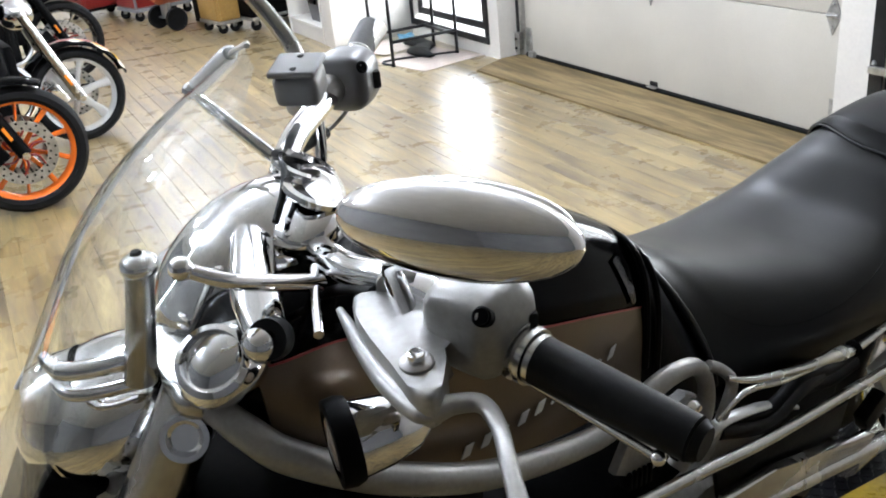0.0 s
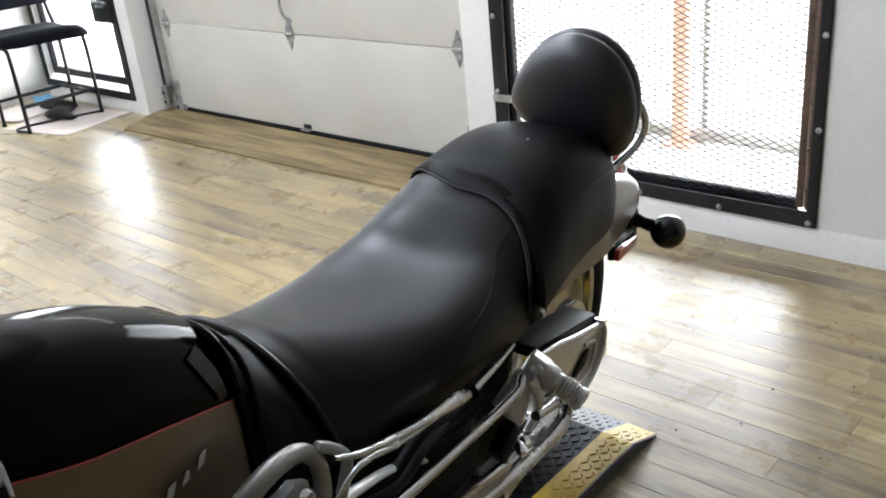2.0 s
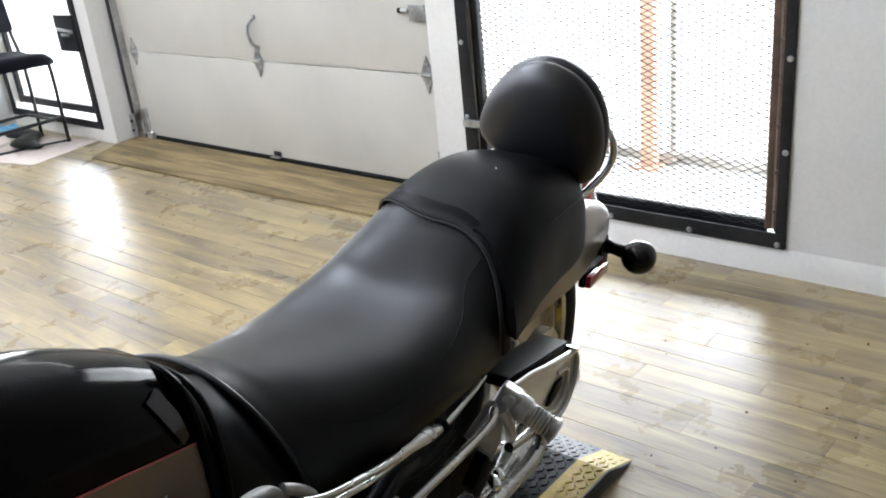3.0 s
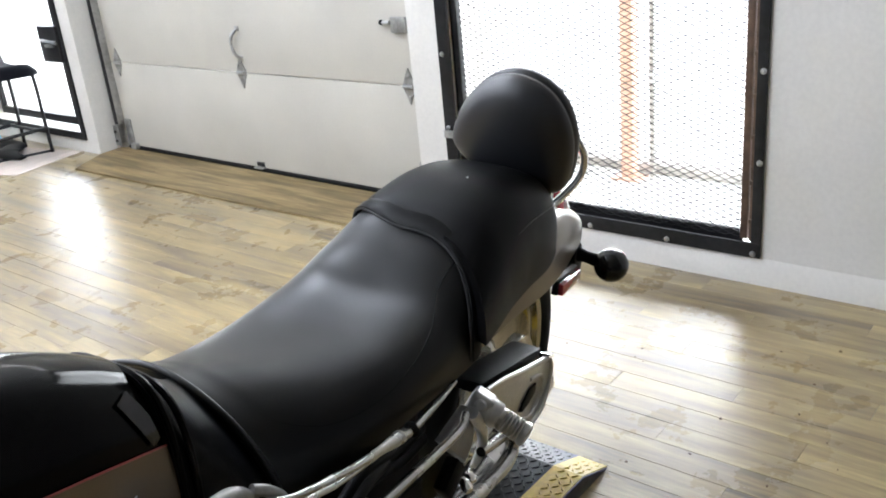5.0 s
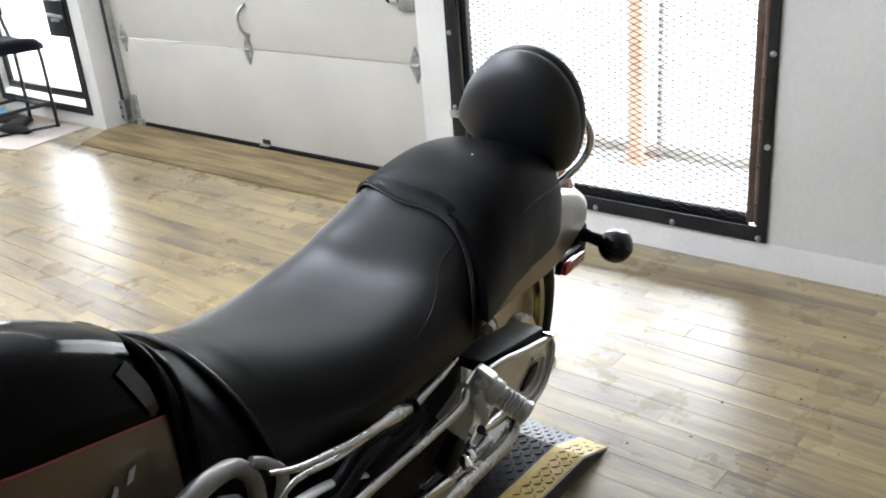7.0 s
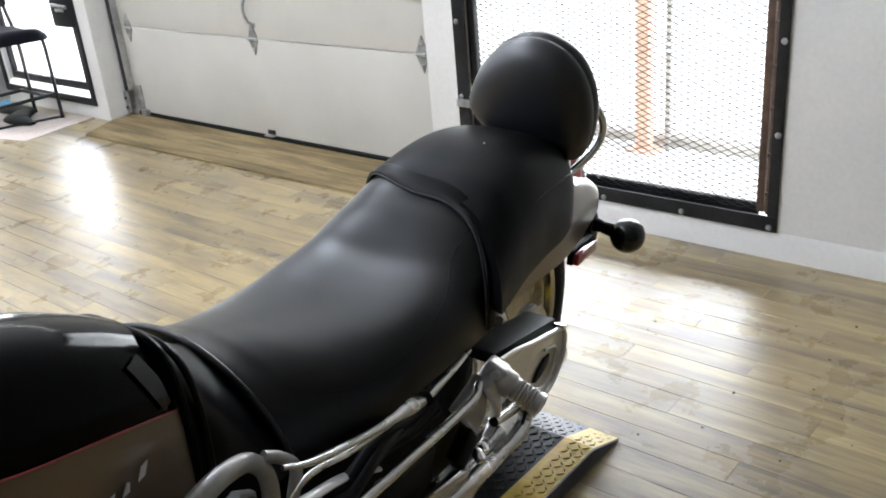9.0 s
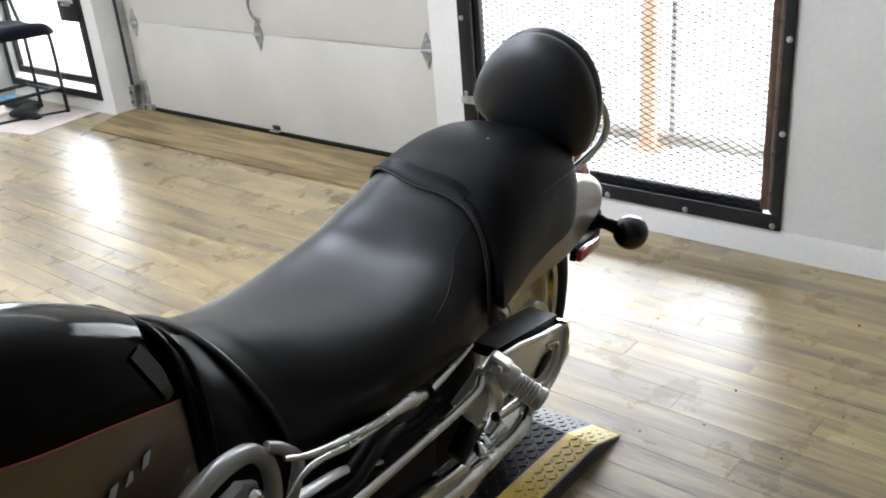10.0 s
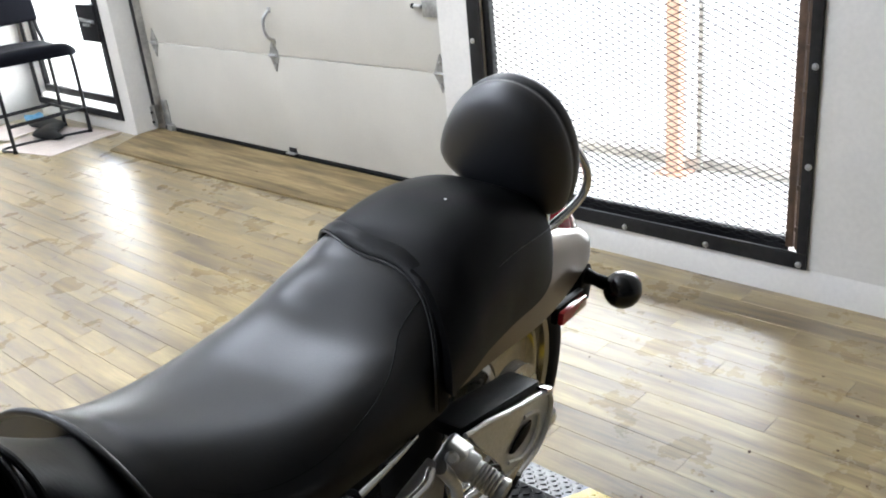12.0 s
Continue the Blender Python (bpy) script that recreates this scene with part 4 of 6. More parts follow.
for s in (-1, 1):
    bm = bmesh.new()
    loops = []
    for i in range(41):
        x = -0.88 + 0.486 * i / 40
        zl = interp(LINE, x)[0]
        low = interp(TANK, x)[3]
        outer = [Vector((x, s * tank_at(x, low + (zl - low) * k / 14, 0.003), low + (zl - low) * k / 14)) for k in range(15)]
        inner = [Vector((x, s * tank_at(x, low + (zl - low) * k / 14, -0.002), low + (zl - low) * k / 14)) for k in range(14, -1, -1)]
        loops.append(outer + inner)
    rings(bm, loops)
    panel = part("tank_panel", bm, PAINTT, bike, "bronze painted tank side panel")
    part("pinstripe", tube([Vector((l[14].x, s * tank_at(l[14].x, l[14].z, 0.0028), l[14].z + 0.0005)) for l in loops], 0.0012, 6, smooth=False), PINK, panel, "thin red pinstripe")
    for k in range(10):
        x = -0.697 + 0.0250 * k
        z = 0.855 + 0.0002 * k
        w, h = 0.0052, 0.0066
        bm = bmesh.new()
        vs = [Vector((x + dx + 0.0035 * dz, s * tank_at(x + dx, z + dz * h, 0.0058), z + dz * h)) for dx, dz in ((-w, -1), (w, -1), (w, 1), (-w, 1))]
        if k in (2, 5, 8):
            vs[2], vs[3] = vs[2] - Vector((0.004, 0, 0.004)), vs[3] + Vector((0.002, 0, 0))
        a, b = [bm.verts.new(v) for v in vs], [bm.verts.new(v + Vector((0, s * 0.0012, 0))) for v in vs]
        bm.faces.new(a), bm.faces.new(b)
        for i in range(4):
            bm.faces.new((a[i], a[(i + 1) % 4], b[(i + 1) % 4], b[i]))
        part("badge_mark", bm, WHEELS, panel, "small silver badge bar", smooth=False)
# glossy trim clip where the tank cover meets the bib
clip = bmesh.new()
rings(clip, [[Vector((x, -tank_at(x, z, 0.004), z)) for x in (-0.441 + 0.025 * k / 10, -0.434 + 0.025 * k / 10, -0.425 + 0.025 * k / 10, -0.418 + 0.025 * k / 10)] for k, z in ((k, 0.952 - 0.066 * k / 10) for k in range(11))], closed=False, caps=False)
bmesh.ops.solidify(clip, geom=clip.faces[:], thickness=0.006)
part("tank_clip", clip, material("smoked_chrome", (0.10, 0.10, 0.105), 0.06, 1.0, grain=0.1, size=80), tank, "smoked chrome trim clip")
# vinyl bib between tank and seat
BIB = [(-0.395, 0.0, 0.084, 0.956, 0.74), (-0.35, 0.008, 0.104, 0.912, 0.715), (-0.30, 0.030, 0.134, 0.866, 0.69), (-0.25, 0.062, 0.158, 0.822, 0.67), (-0.20, 0.080, 0.172, 0.795, 0.66)]
bib = part("tank_bib", shell(hump(BIB, -0.395, -0.20, 30, 40, lambda x: (0.5 + 6.4 * (x + 0.395), 0.52 + 7.2 * (x + 0.395)))), VINYL, bike, "black vinyl tank bib")
for x in (-0.388, -0.371):
    part("bib_ridge", tube(seam(BIB, x, x, 0.05, math.pi - 0.05, 0.001, 0.5, 0.52), 0.0045, 8, smooth=False), VINYL, bib)

# ---- steered front end ----
GREYR = material("grey_reservoir_paint", (0.17, 0.17, 0.172), 0.36, 0.0, grain=0.1, spec=0.4)
GREYC = material("dark_silver_cast", (0.135, 0.135, 0.137), 0.34, 0.5, grain=0.12)
F = pose(-0.665, 0.020, 1.114, -0.8, -1.9, -23.5)
part("handlebar", tube([(0.088, -0.399, -0.032), (0.055, -0.348, -0.027), (0.023, -0.298, -0.022), (0.0, -0.262, -0.010), (-0.035, -0.21, -0.002), (-0.075, -0.15, -0.012), (-0.095, -0.06, -0.03), (-0.108, 0.05, -0.022), (-0.085, 0.13, -0.006), (-0.035, 0.22, 0.0), (0.0, 0.285, 0.004), (0.04, 0.36, 0.006), (0.08, 0.45, 0.004)], 0.0145, 16), CHROME, bike, "chrome handlebar", m=F)


def toF(name, bm, mat, parent, label="", smooth=True):
    return part(name, bm, mat, parent, label, smooth, m=F)


for s, tip, root in ((-1, (0.096, -0.411, -0.033), (0.023, -0.298, -0.022)), (1, (0.070, 0.457, 0.006), (0.024, 0.318, 0.008))):
    g = toF("hand_grip", tube([root, ((root[0] + tip[0]) / 2, (root[1] + tip[1]) / 2, (root[2] + tip[2]) / 2), tip], [0.0190, 0.0182, 0.0165], 20), RUBBER, bike, "black rubber hand grip")
    d = (Vector(tip) - Vector(root)).normalized()
    for k, r in ((0.0, 0.0228), (0.006, 0.0195), (0.011, 0.0222), (0.017, 0.0195)):
        q = Vector(root) + d * (k - 0.006)
        toF("grip_collar", tube([q, q + d * 0.005], r, 20, smooth=False), SATIN, g)
    e = Vector(tip) + d * 0.002
    toF("grip_end", tube([e, e + d * 0.006], [0.0155, 0.012], 20, smooth=False), RUBBER, g)
    bar0, bar1 = (Vector((0.020, -0.312, -0.036)), Vector((0.074, -0.405, -0.047))) if s < 0 else (Vector(root) + Vector((-0.004, 0.004, -0.0175)), Vector(tip) + Vector((-0.004, 0.004, -0.0175)))
    toF("grip_trim", tube([bar0, bar1], 0.0033, 10, smooth=False), SATIN, g)
    toF("trim_tip", ellipsoid(bar1, (0.0055, 0.0055, 0.0055), u=12, v=8), CHROME, g)
    # switch housing
    hub = Vector((0.004, 0.268, 0.005)) if s > 0 else Vector((0.0, -0.272, -0.004))
    turn = pose(0, 0, 0, 0, 0, -s * 32) if s < 0 else pose(0, 0, 0, 0, 0, -32)
    hs = bmesh.new()
    loops = []
    for i in range(17):
        t = i / 16
        r = 0.030 * (1 - 0.35 * max(0, (0.2 - t) / 0.2) ** 2 - 0.22 * max(0, (t - 0.8) / 0.2) ** 2) + 0.003 * math.sin(t * math.pi)
        y = -0.034 + 0.068 * t
        loops.append([Vector((r * 1.05 * math.copysign(abs(math.cos(a)) ** 0.62, math.cos(a)), y, r * 1.08 * math.copysign(abs(math.sin(a)) ** 0.62, math.sin(a)))) for a in (2 * math.pi * j / 28 for j in range(28))])
    rings(hs, loops)
    hs.transform(Matrix.Translation(hub) @ turn)
    h = toF("switch_housing", hs, CAST if s < 0 else GREYC, bike, "silver switch housing")
    spot, out = (Vector((-0.0085, -0.3065, 0.0228)), Vector((-0.57, -0.54, 0.62))) if s < 0 else (Vector((0.0175, 0.234, 0.0275)), Vector((0.37, -0.78, 0.50)))
    toF("screw_recess", lathe([(0.0, 0.0004), (0.0050, 0.0006), (0.0062, 0.0022), (0.0074, 0.0014), (0.0074, -0.006)], 18, Matrix.Translation(spot) @ Vector((1, 0, 0)).rotation_difference(out).to_matrix().to_4x4()), ENGINE, h)
    for k in range(3):
        toF("switch_button", box(hub + Vector((0.026, -0.022 + 0.016 * k, -0.012 + 0.004 * k)), hub + Vector((0.037, -0.010 + 0.016 * k, 0.010 + 0.004 * k)), 0.003), RUBBER, h)
    # lever perch, reservoir and lever
    pc = Vector((-0.036, s * 0.222, 0.004))
    if s < 0:
        perch = plate(rounded([(-0.082, 0.203), (-0.057, 0.205), (-0.028, 0.232), (-0.020, 0.262), (-0.033, 0.290), (-0.038, 0.312), (-0.052, 0.342), (-0.066, 0.336), (-0.074, 0.298), (-0.084, 0.245)], 3), -0.032, -0.003, 0.0045, 3)
        perch.transform(pose(0, 0, 0, 90, 0, 0))
        perch = toF("lever_perch", perch, CAST, bike, "silver cast lever perch")
        toF("perch_boss", lathe([(0.0, 0.0035), (0.0105, 0.0035), (0.0125, 0.002), (0.0128, -0.008)], 20, Matrix.Translation((-0.057, -0.306, -0.003)) @ pose(0, 0, 0, 0, -90, 0)), CAST, perch)
        toF("perch_clamp", lathe([(0.0, -0.016), (0.0185, -0.015), (0.0205, -0.010), (0.0205, 0.010), (0.0185, 0.015), (0.0, 0.016)], 24, Matrix.Translation((-0.040, -0.203, -0.003)) @ pose(0, 0, 0, 0, 0, 55)), CAST, perch)
    else:
        toF("lever_perch", tube([pc + Vector((0.022, 0.03, 0)), pc + Vector((-0.005, 0.005, 0.0)), pc + Vector((-0.026, 0.03, -0.016)), pc + Vector((-0.022, 0.075, -0.022))], [0.018, 0.019, 0.015, 0.011], 16), CAST, bike, "silver lever perch")
    bend = [pc + Vector((-0.024, 0.045, -0.022)), pc + Vector((-0.024, 0.09, -0.026)), pc + Vector((-0.006, 0.135, -0.012)), pc + Vector((0.012, 0.165, -0.014)), pc + Vector((0.028, 0.21, -0.030)), pc + Vector((0.058, 0.275, -0.045))]
    if s < 0:
        bend = [(-0.093, -0.190, -0.022), (-0.085, -0.244, -0.025), (-0.076, -0.290, -0.025), (-0.061, -0.331, -0.024), (-0.041, -0.334, -0.022), (-0.023, -0.341, -0.022), (-0.019, -0.365, -0.024), (-0.025, -0.403, -0.024), (-0.029, -0.432, -0.026)]
    lever = toF("lever", tube(bend, [0.011, 0.010, 0.009, 0.0075, 0.006, 0.0065] if s > 0 else [0.003, 0.008, 0.010, 0.0105, 0.0085, 0.0075, 0.006, 0.0062, 0.0066], 14, flat=0.8), CAST, bike, "silver hand lever")
    toF("pivot_bolt", lathe([(0.0, 0.016), (0.008, 0.015), (0.010, 0.010), (0.010, -0.012)] if s > 0 else [(0.0, -0.0015), (0.003, -0.0015), (0.0045, 0.0005), (0.0062, 0.0), (0.0066, -0.004)], 16, Matrix.Translation(pc + Vector((-0.012, 0.052, -0.010)) if s > 0 else Vector((-0.057, -0.306, 0.006))) @ pose(0, 0, 0, 0, -90, 0)), CHROME, lever)
    if s > 0:
        res = toF("fluid_reservoir", box((-0.032, -0.028, -0.022), (0.029, 0.028, 0.022), 0.013, 4), GREYR, bike, "grey fluid reservoir")
        res.data.transform(F @ Matrix.Translation(pc + Vector((-0.033, -0.072, 0.041))) @ pose(0.006, 0, 0.004, 8, 0, -26) @ Matrix.Scale(0.82, 4) @ F.inverted())
        lid = toF("reservoir_lid", box((-0.034, -0.030, 0.0225), (0.031, 0.030, 0.031), 0.004, 3), GREYR, res)
        lid.data.transform(F @ Matrix.Translation(pc + Vector((-0.033, -0.072, 0.041))) @ pose(0.006, 0, 0.004, 8, 0, -26) @ Matrix.Scale(0.82, 4) @ F.inverted())
        for dy in (-0.018, 0.018):
            sc = toF("lid_screw", lathe([(0.0, 0.0), (0.0045, 0.0), (0.0048, 0.002), (0.0, 0.0025)], 12, Matrix.Translation((0.0, dy, 0.0295)) @ pose(0, 0, 0, 0, -90, 0)), ENGINE, res)
            sc.data.transform(F @ Matrix.Translation(pc + Vector((-0.033, -0.072, 0.041))) @ pose(0.006, 0, 0.004, 8, 0, -26) @ Matrix.Scale(0.82, 4) @ F.inverted())
    # mirror
    mc = Vector((-0.044, -0.398, 0.146)) if s < 0 else Vector((-0.125, 0.36, 0.20))
    mir = toF("mirror", ellipsoid(mc, (0.068, 0.024, 0.027), pose(0, 0, 0, 0, 4, -34 if s < 0 else 40), 36, 20), CHROME, bike, "chrome teardrop mirror shell")
    toF("mirror_glass", ellipsoid(mc + Vector((0.012, 0.014, -0.001)), (0.058, 0.013, 0.022), pose(0, 0, 0, 0, 4, -34 if s < 0 else 40), 28, 12), material("mirror_glass", (0.9, 0.9, 0.9), 0.01, 1.0), mir)
    toF("mirror_stem", tube([pc + Vector((-0.016, s * 0.035, 0.01)), pc + Vector((-0.025, s * 0.06, 0.06)), mc + Vector((-0.01, -s * 0.012, -0.022))], [0.011, 0.0105, 0.010] if s > 0 else [0.0085, 0.007, 0.0065], 12), SATIN if s > 0 else CHROME, mir)
    toF("stem_nut", ellipsoid(mc + Vector((0.028, s * 0.018, -0.004)), (0.008, 0.008, 0.005), u=10, v=8), ENGINE, mir)
    # risers, fork legs
    toF("riser", tube([(-0.10, s * 0.055, -0.03), (-0.105, s * 0.055, -0.075), (-0.125, s * 0.055, -0.115)], [0.021, 0.018, 0.022], 16), CHROME, bike, "chrome handlebar riser")
    toF("riser_cap", box((-0.122, s * 0.055 - 0.017, -0.030), (-0.072, s * 0.055 + 0.017, -0.008), 0.007, 3), CHROME, bike)
    for dx in (-0.112, -0.080):
        toF("riser_bolt", lathe([(0.0, 0.006), (0.005, 0.006), (0.006, 0.0)], 12, Matrix.Translation((dx, s * 0.055, -0.008)) @ pose(0, 0, 0, 0, -90, 0)), CHROME, bike)
    leg = toF("fork_leg", tube([(-0.225, s * 0.112, -0.125), (-0.365, s * 0.112, -0.36), (-0.53, s * 0.112, -0.64)], [0.030, 0.030, 0.029], 20, smooth=False), SATIN, bike, "silver fork leg")
    toF("fork_slider", tube([(-0.42, s * 0.112, -0.45), (-0.53, s * 0.112, -0.64), (-0.60, s * 0.112, -0.76)], [0.031, 0.030, 0.027], 20, smooth=False), CHROME, leg)
    toF("fork_cap", lathe([(0.0, 0.018), (0.012, 0.017), (0.022, 0.008), (0.027, 0.0), (0.027, -0.015)], 20, Matrix.Translation((-0.222, s * 0.112, -0.12)) @ pose(0, 0, 0, 0, -60, 0)), CHROME, leg)
    ind = toF("front_indicator", lathe([(0.0, 0.052), (0.012, 0.050), (0.024, 0.036), (0.031, 0.012), (0.034, -0.012), (0.034, -0.022)], 28, Matrix.Translation((-0.088, s * 0.222, -0.126)) @ pose(0, 0, 0, 0, 0, -5 * s)), CHROME, bike, "chrome front indicator with black rim")
    toF("indicator_rim", lathe([(0.030, -0.034), (0.037, -0.033), (0.0385, -0.022), (0.036, -0.014), (0.030, -0.018)], 28, Matrix.Translation((-0.088, s * 0.222, -0.126)) @ pose(0, 0, 0, 0, 0, -5 * s), close=True), ENGINE, ind)
    toF("indicator_lens", lathe([(0.0, -0.036), (0.02, -0.034), (0.030, -0.028), (0.030, -0.02)], 28, Matrix.Translation((-0.088, s * 0.222, -0.126)) @ pose(0, 0, 0, 0, 0, -5 * s)), material("smoked_lens", (0.25, 0.20, 0.16), 0.1, coat=0.6), ind)
    toF("indicator_arm", tube([(-0.068, s * 0.217, -0.118), (-0.05, s * 0.225, -0.08), (-0.045, s * 0.235, -0.02)], [0.010, 0.008, 0.010], 12), CHROME, ind)
    toF("brake_hose" if s > 0 else "clutch_hose", tube([pc + Vector((-0.03, -s * 0.02, -0.01)), (-0.09, s * 0.14, -0.035), (-0.13, s * 0.07, -0.10), (-0.18, s * 0.03, -0.25)], 0.005, 10), RUBBER, bike)
toF("hose_sleeve", tube([(-0.095, 0.186, -0.050), (-0.064, 0.220, -0.050), (-0.036, 0.250, -0.052)], 0.0078, 12), RUBBER, bike, "black rubber cable sleeve")
toF("control_cable", tube([(-0.12, 0.12, -0.06), (-0.095, 0.186, -0.050), (-0.036, 0.250, -0.052), (-0.006, 0.262, -0.035), (0.006, 0.262, -0.015)], 0.0026, 8), GALV, bike)
for z in (-0.095, -0.24):
    toF("triple_clamp", plate(rounded([(-0.155, -0.145), (-0.120, -0.150), (-0.090, -0.11), (-0.075, -0.06), (-0.07, 0.0), (-0.075, 0.06), (-0.090, 0.11), (-0.120, 0.150), (-0.155, 0.145), (-0.170, 0.08), (-0.175, 0.0), (-0.170, -0.08)], 4), 0, 0.03, 0.012, 4), SATIN, bike, "silver triple clamp").data.transform(F @ Matrix.Translation((-0.085 if z > -0.2 else -0.175, 0, z - 0.035)) @ pose(0, 0, 0, 90, 0, 0) @ F.inverted())
SHROUD = Matrix.Translation((-0.42, 0.0, -0.38)) @ pose(0, 0, 0, 0, 30, 0)
shroud = box((-0.07, -0.082, -0.30), (0.05, 0.15, 0.16), 0.02, 3)
shroud.transform(SHROUD)
toF("fork_shroud", shroud, ENGINE, bike, "black panel between the fork legs")
for s in (-1, 1):
    toF("clamp_bolt", lathe([(0.0, 0.004), (0.012, 0.004), (0.016, 0.010), (0.021, 0.010), (0.023, 0.0), (0.023, -0.02)], 24, Matrix.Translation((-0.24, s * 0.146, -0.145)) @ pose(0, 0, 0, 0, -30, 90 * s)), CHROME, bike)
head = toF("headlight", ellipsoid((-0.155, 0.0, -0.085), (0.118, 0.084, 0.082), pose(0, 0, 0, 0, -38, 0), 40, 24), CHROME, bike, "chrome teardrop headlight nacelle")
LAMPM = Matrix.Translation((-0.325, 0, -0.196)) @ pose(0, 0, 0, 0, -18, 0) @ Matrix.Scale(0.9, 4)
shell_ = ellipsoid((0.0, 0.0, 0.0), (0.100, 0.084, 0.064), None, 40, 24)
shell_.transform(Matrix.Translation((-0.318, 0, -0.196)) @ pose(0, 0, 0, 0, -14, 0))
toF("headlight_shell", shell_, CHROME, head, "chrome headlight bucket")
toF("headlight_ring", lathe([(0.066, -0.058), (0.078, -0.055), (0.081, -0.03), (0.076, 0.0), (0.066, -0.03)], 40, LAMPM, close=True), CHROME, head)
toF("headlight_lens", lathe([(0.0, -0.066), (0.04, -0.062), (0.066, -0.052), (0.066, -0.045)], 40, LAMPM), glass_material("lamp_glass", (0.95, 0.96, 0.97), 0.02, 1.4, thin=True), head)
toF("nacelle_gasket", tube([(-0.125, -0.062, 0.0), (-0.112, -0.035, 0.016), (-0.106, 0.0, 0.024), (-0.112, 0.035, 0.016)], 0.0035, 8), RUBBER, head)
for z0, z1, r in ((-0.074, -0.092, 0.009), (-0.104, -0.118, 0.007)):
    toF("lamp_bar", tube([(-0.350, -0.060, z0 - 0.012), (-0.335, -0.080, z1), (-0.310, -0.088, z1), (-0.275, -0.085, z1 - 0.002)], [r * 0.6, r, r, r], 14), CHROME, head, "chrome lamp bar")
post = toF("shield_post", tube([(-0.270, -0.095, -0.110), (-0.256, -0.095, -0.055), (-0.245, -0.095, -0.005)], [0.015, 0.013, 0.012], 16), SATIN, bike, "polished windshield post")
toF("post_cap", ellipsoid((-0.243, -0.095, 0.003), (0.017, 0.017, 0.012), u=20, v=12), CHROME, post)
toF("post_screw", lathe([(0.0, 0.004), (0.004, 0.004), (0.006, 0.0)], 12, Matrix.Translation((-0.243, -0.095, 0.013)) @ pose(0, 0, 0, 0, -90, 0)), ENGINE, post)
side_lamp = toF("passing_lamp", ellipsoid((-0.190, -0.142, -0.082), (0.046, 0.034, 0.032), pose(0, 0, 0, 0, -20, 25), 32, 20), CHROME, bike, "chrome passing lamp behind the windshield")
toF("lamp_rim", lathe([(0.026, -0.004), (0.031, -0.003), (0.032, 0.003), (0.027, 0.005)], 32, Matrix.Translation((-0.200, -0.158, -0.066)) @ Vector((1, 0, 0)).rotation_difference(Vector((-0.2, -0.6, 0.77))).to_matrix().to_4x4(), close=True), CHROME, side_lamp)
toF("lamp_lens", lathe([(0.0, 0.010), (0.012, 0.009), (0.022, 0.005), (0.027, -0.001)], 32, Matrix.Translation((-0.200, -0.158, -0.066)) @ Vector((1, 0, 0)).rotation_difference(Vector((-0.2, -0.6, 0.77))).to_matrix().to_4x4()), glass_material("side_lamp_glass", (0.95, 0.96, 0.97), 0.02, 1.4, thin=True), side_lamp)
inst = toF("instrument_pod", ellipsoid((-0.100, -0.005, -0.020), (0.050, 0.078, 0.028), pose(0, 0, 0, 0, -18, 0), 36, 20), CHROME, bike, "chrome instrument pod")
for y, r in ((-0.038, 0.026), (0.026, 0.030)):
    d = toF("dial_bezel", lathe([(r, 0.0), (r + 0.004, 0.003), (r + 0.004, 0.008), (r - 0.003, 0.009), (r - 0.004, 0.002)], 32, Matrix.Translation((-0.088, y, 0.004)) @ pose(0, 0, 0, 0, -62, 0), close=True), CHROME, inst)
    toF("dial_face", lathe([(0.0, 0.003), (r - 0.003, 0.003), (r - 0.003, 0.0), (0.0, 0.0)], 32, Matrix.Translation((-0.088, y, 0.004)) @ pose(0, 0, 0, 0, -62, 0)), PAINTK, inst)
toF("visor", tube([(-0.15, -0.19, -0.045), (-0.155, -0.13, -0.03), (-0.15, -0.06, -0.02), (-0.145, 0.0, -0.018)], [0.016, 0.022, 0.02, 0.018], 16, flat=0.7), CHROME, bike)
toF("visor_edge", tube([(-0.165, -0.185, -0.05), (-0.172, -0.13, -0.032), (-0.166, -0.06, -0.018)], 0.004, 8), ENGINE, bike)
toF("shield_stay", tube([(-0.101, -0.112, -0.025), (-0.108, -0.155, -0.03), (-0.113, -0.198, -0.036)], 0.0045, 10), CHROME, bike, "chrome windshield stay")
toF("shield_clamp", ellipsoid((-0.158, -0.185, -0.040), (0.016, 0.018, 0.016), u=20, v=14), CHROME, bike, "chrome windshield clamp")
toF("clamp_grommet", lathe([(0.008, -0.008), (0.017, -0.008), (0.018, 0.0), (0.017, 0.008), (0.008, 0.008)], 20, Matrix.Translation((-0.150, -0.188, -0.036)) @ pose(0, 0, 0, 0, 30, 60), close=True), RUBBER, bike)

# windshield
# near-white colour that stands in for glare on the bevelled acrylic edge
EDGEGLARE = material("edge_glare_white", (0.72, 0.74, 0.74), 0.16, grain=0.1, coat=0.8)
CENTRE = [(-0.24, -0.455), (-0.20, -0.425), (-0.108, -0.371), (-0.015, -0.310), (0.05, -0.240), (0.10, -0.165), (0.135, -0.118)]
WIDE = [(-0.24, 0.13), (-0.18, 0.185), (-0.08, 0.208), (0.02, 0.190), (0.06, 0.164), (0.10, 0.11), (0.135, 0.035)]


def shield_at(u, z):
    y = interp(WIDE, z)[0] * u
    return Vector((interp(CENTRE, z)[0] + (0.7 + 1.3 * min(1.0, max(0.0, (z + 0.10) / 0.16))) * y * y, y, z))


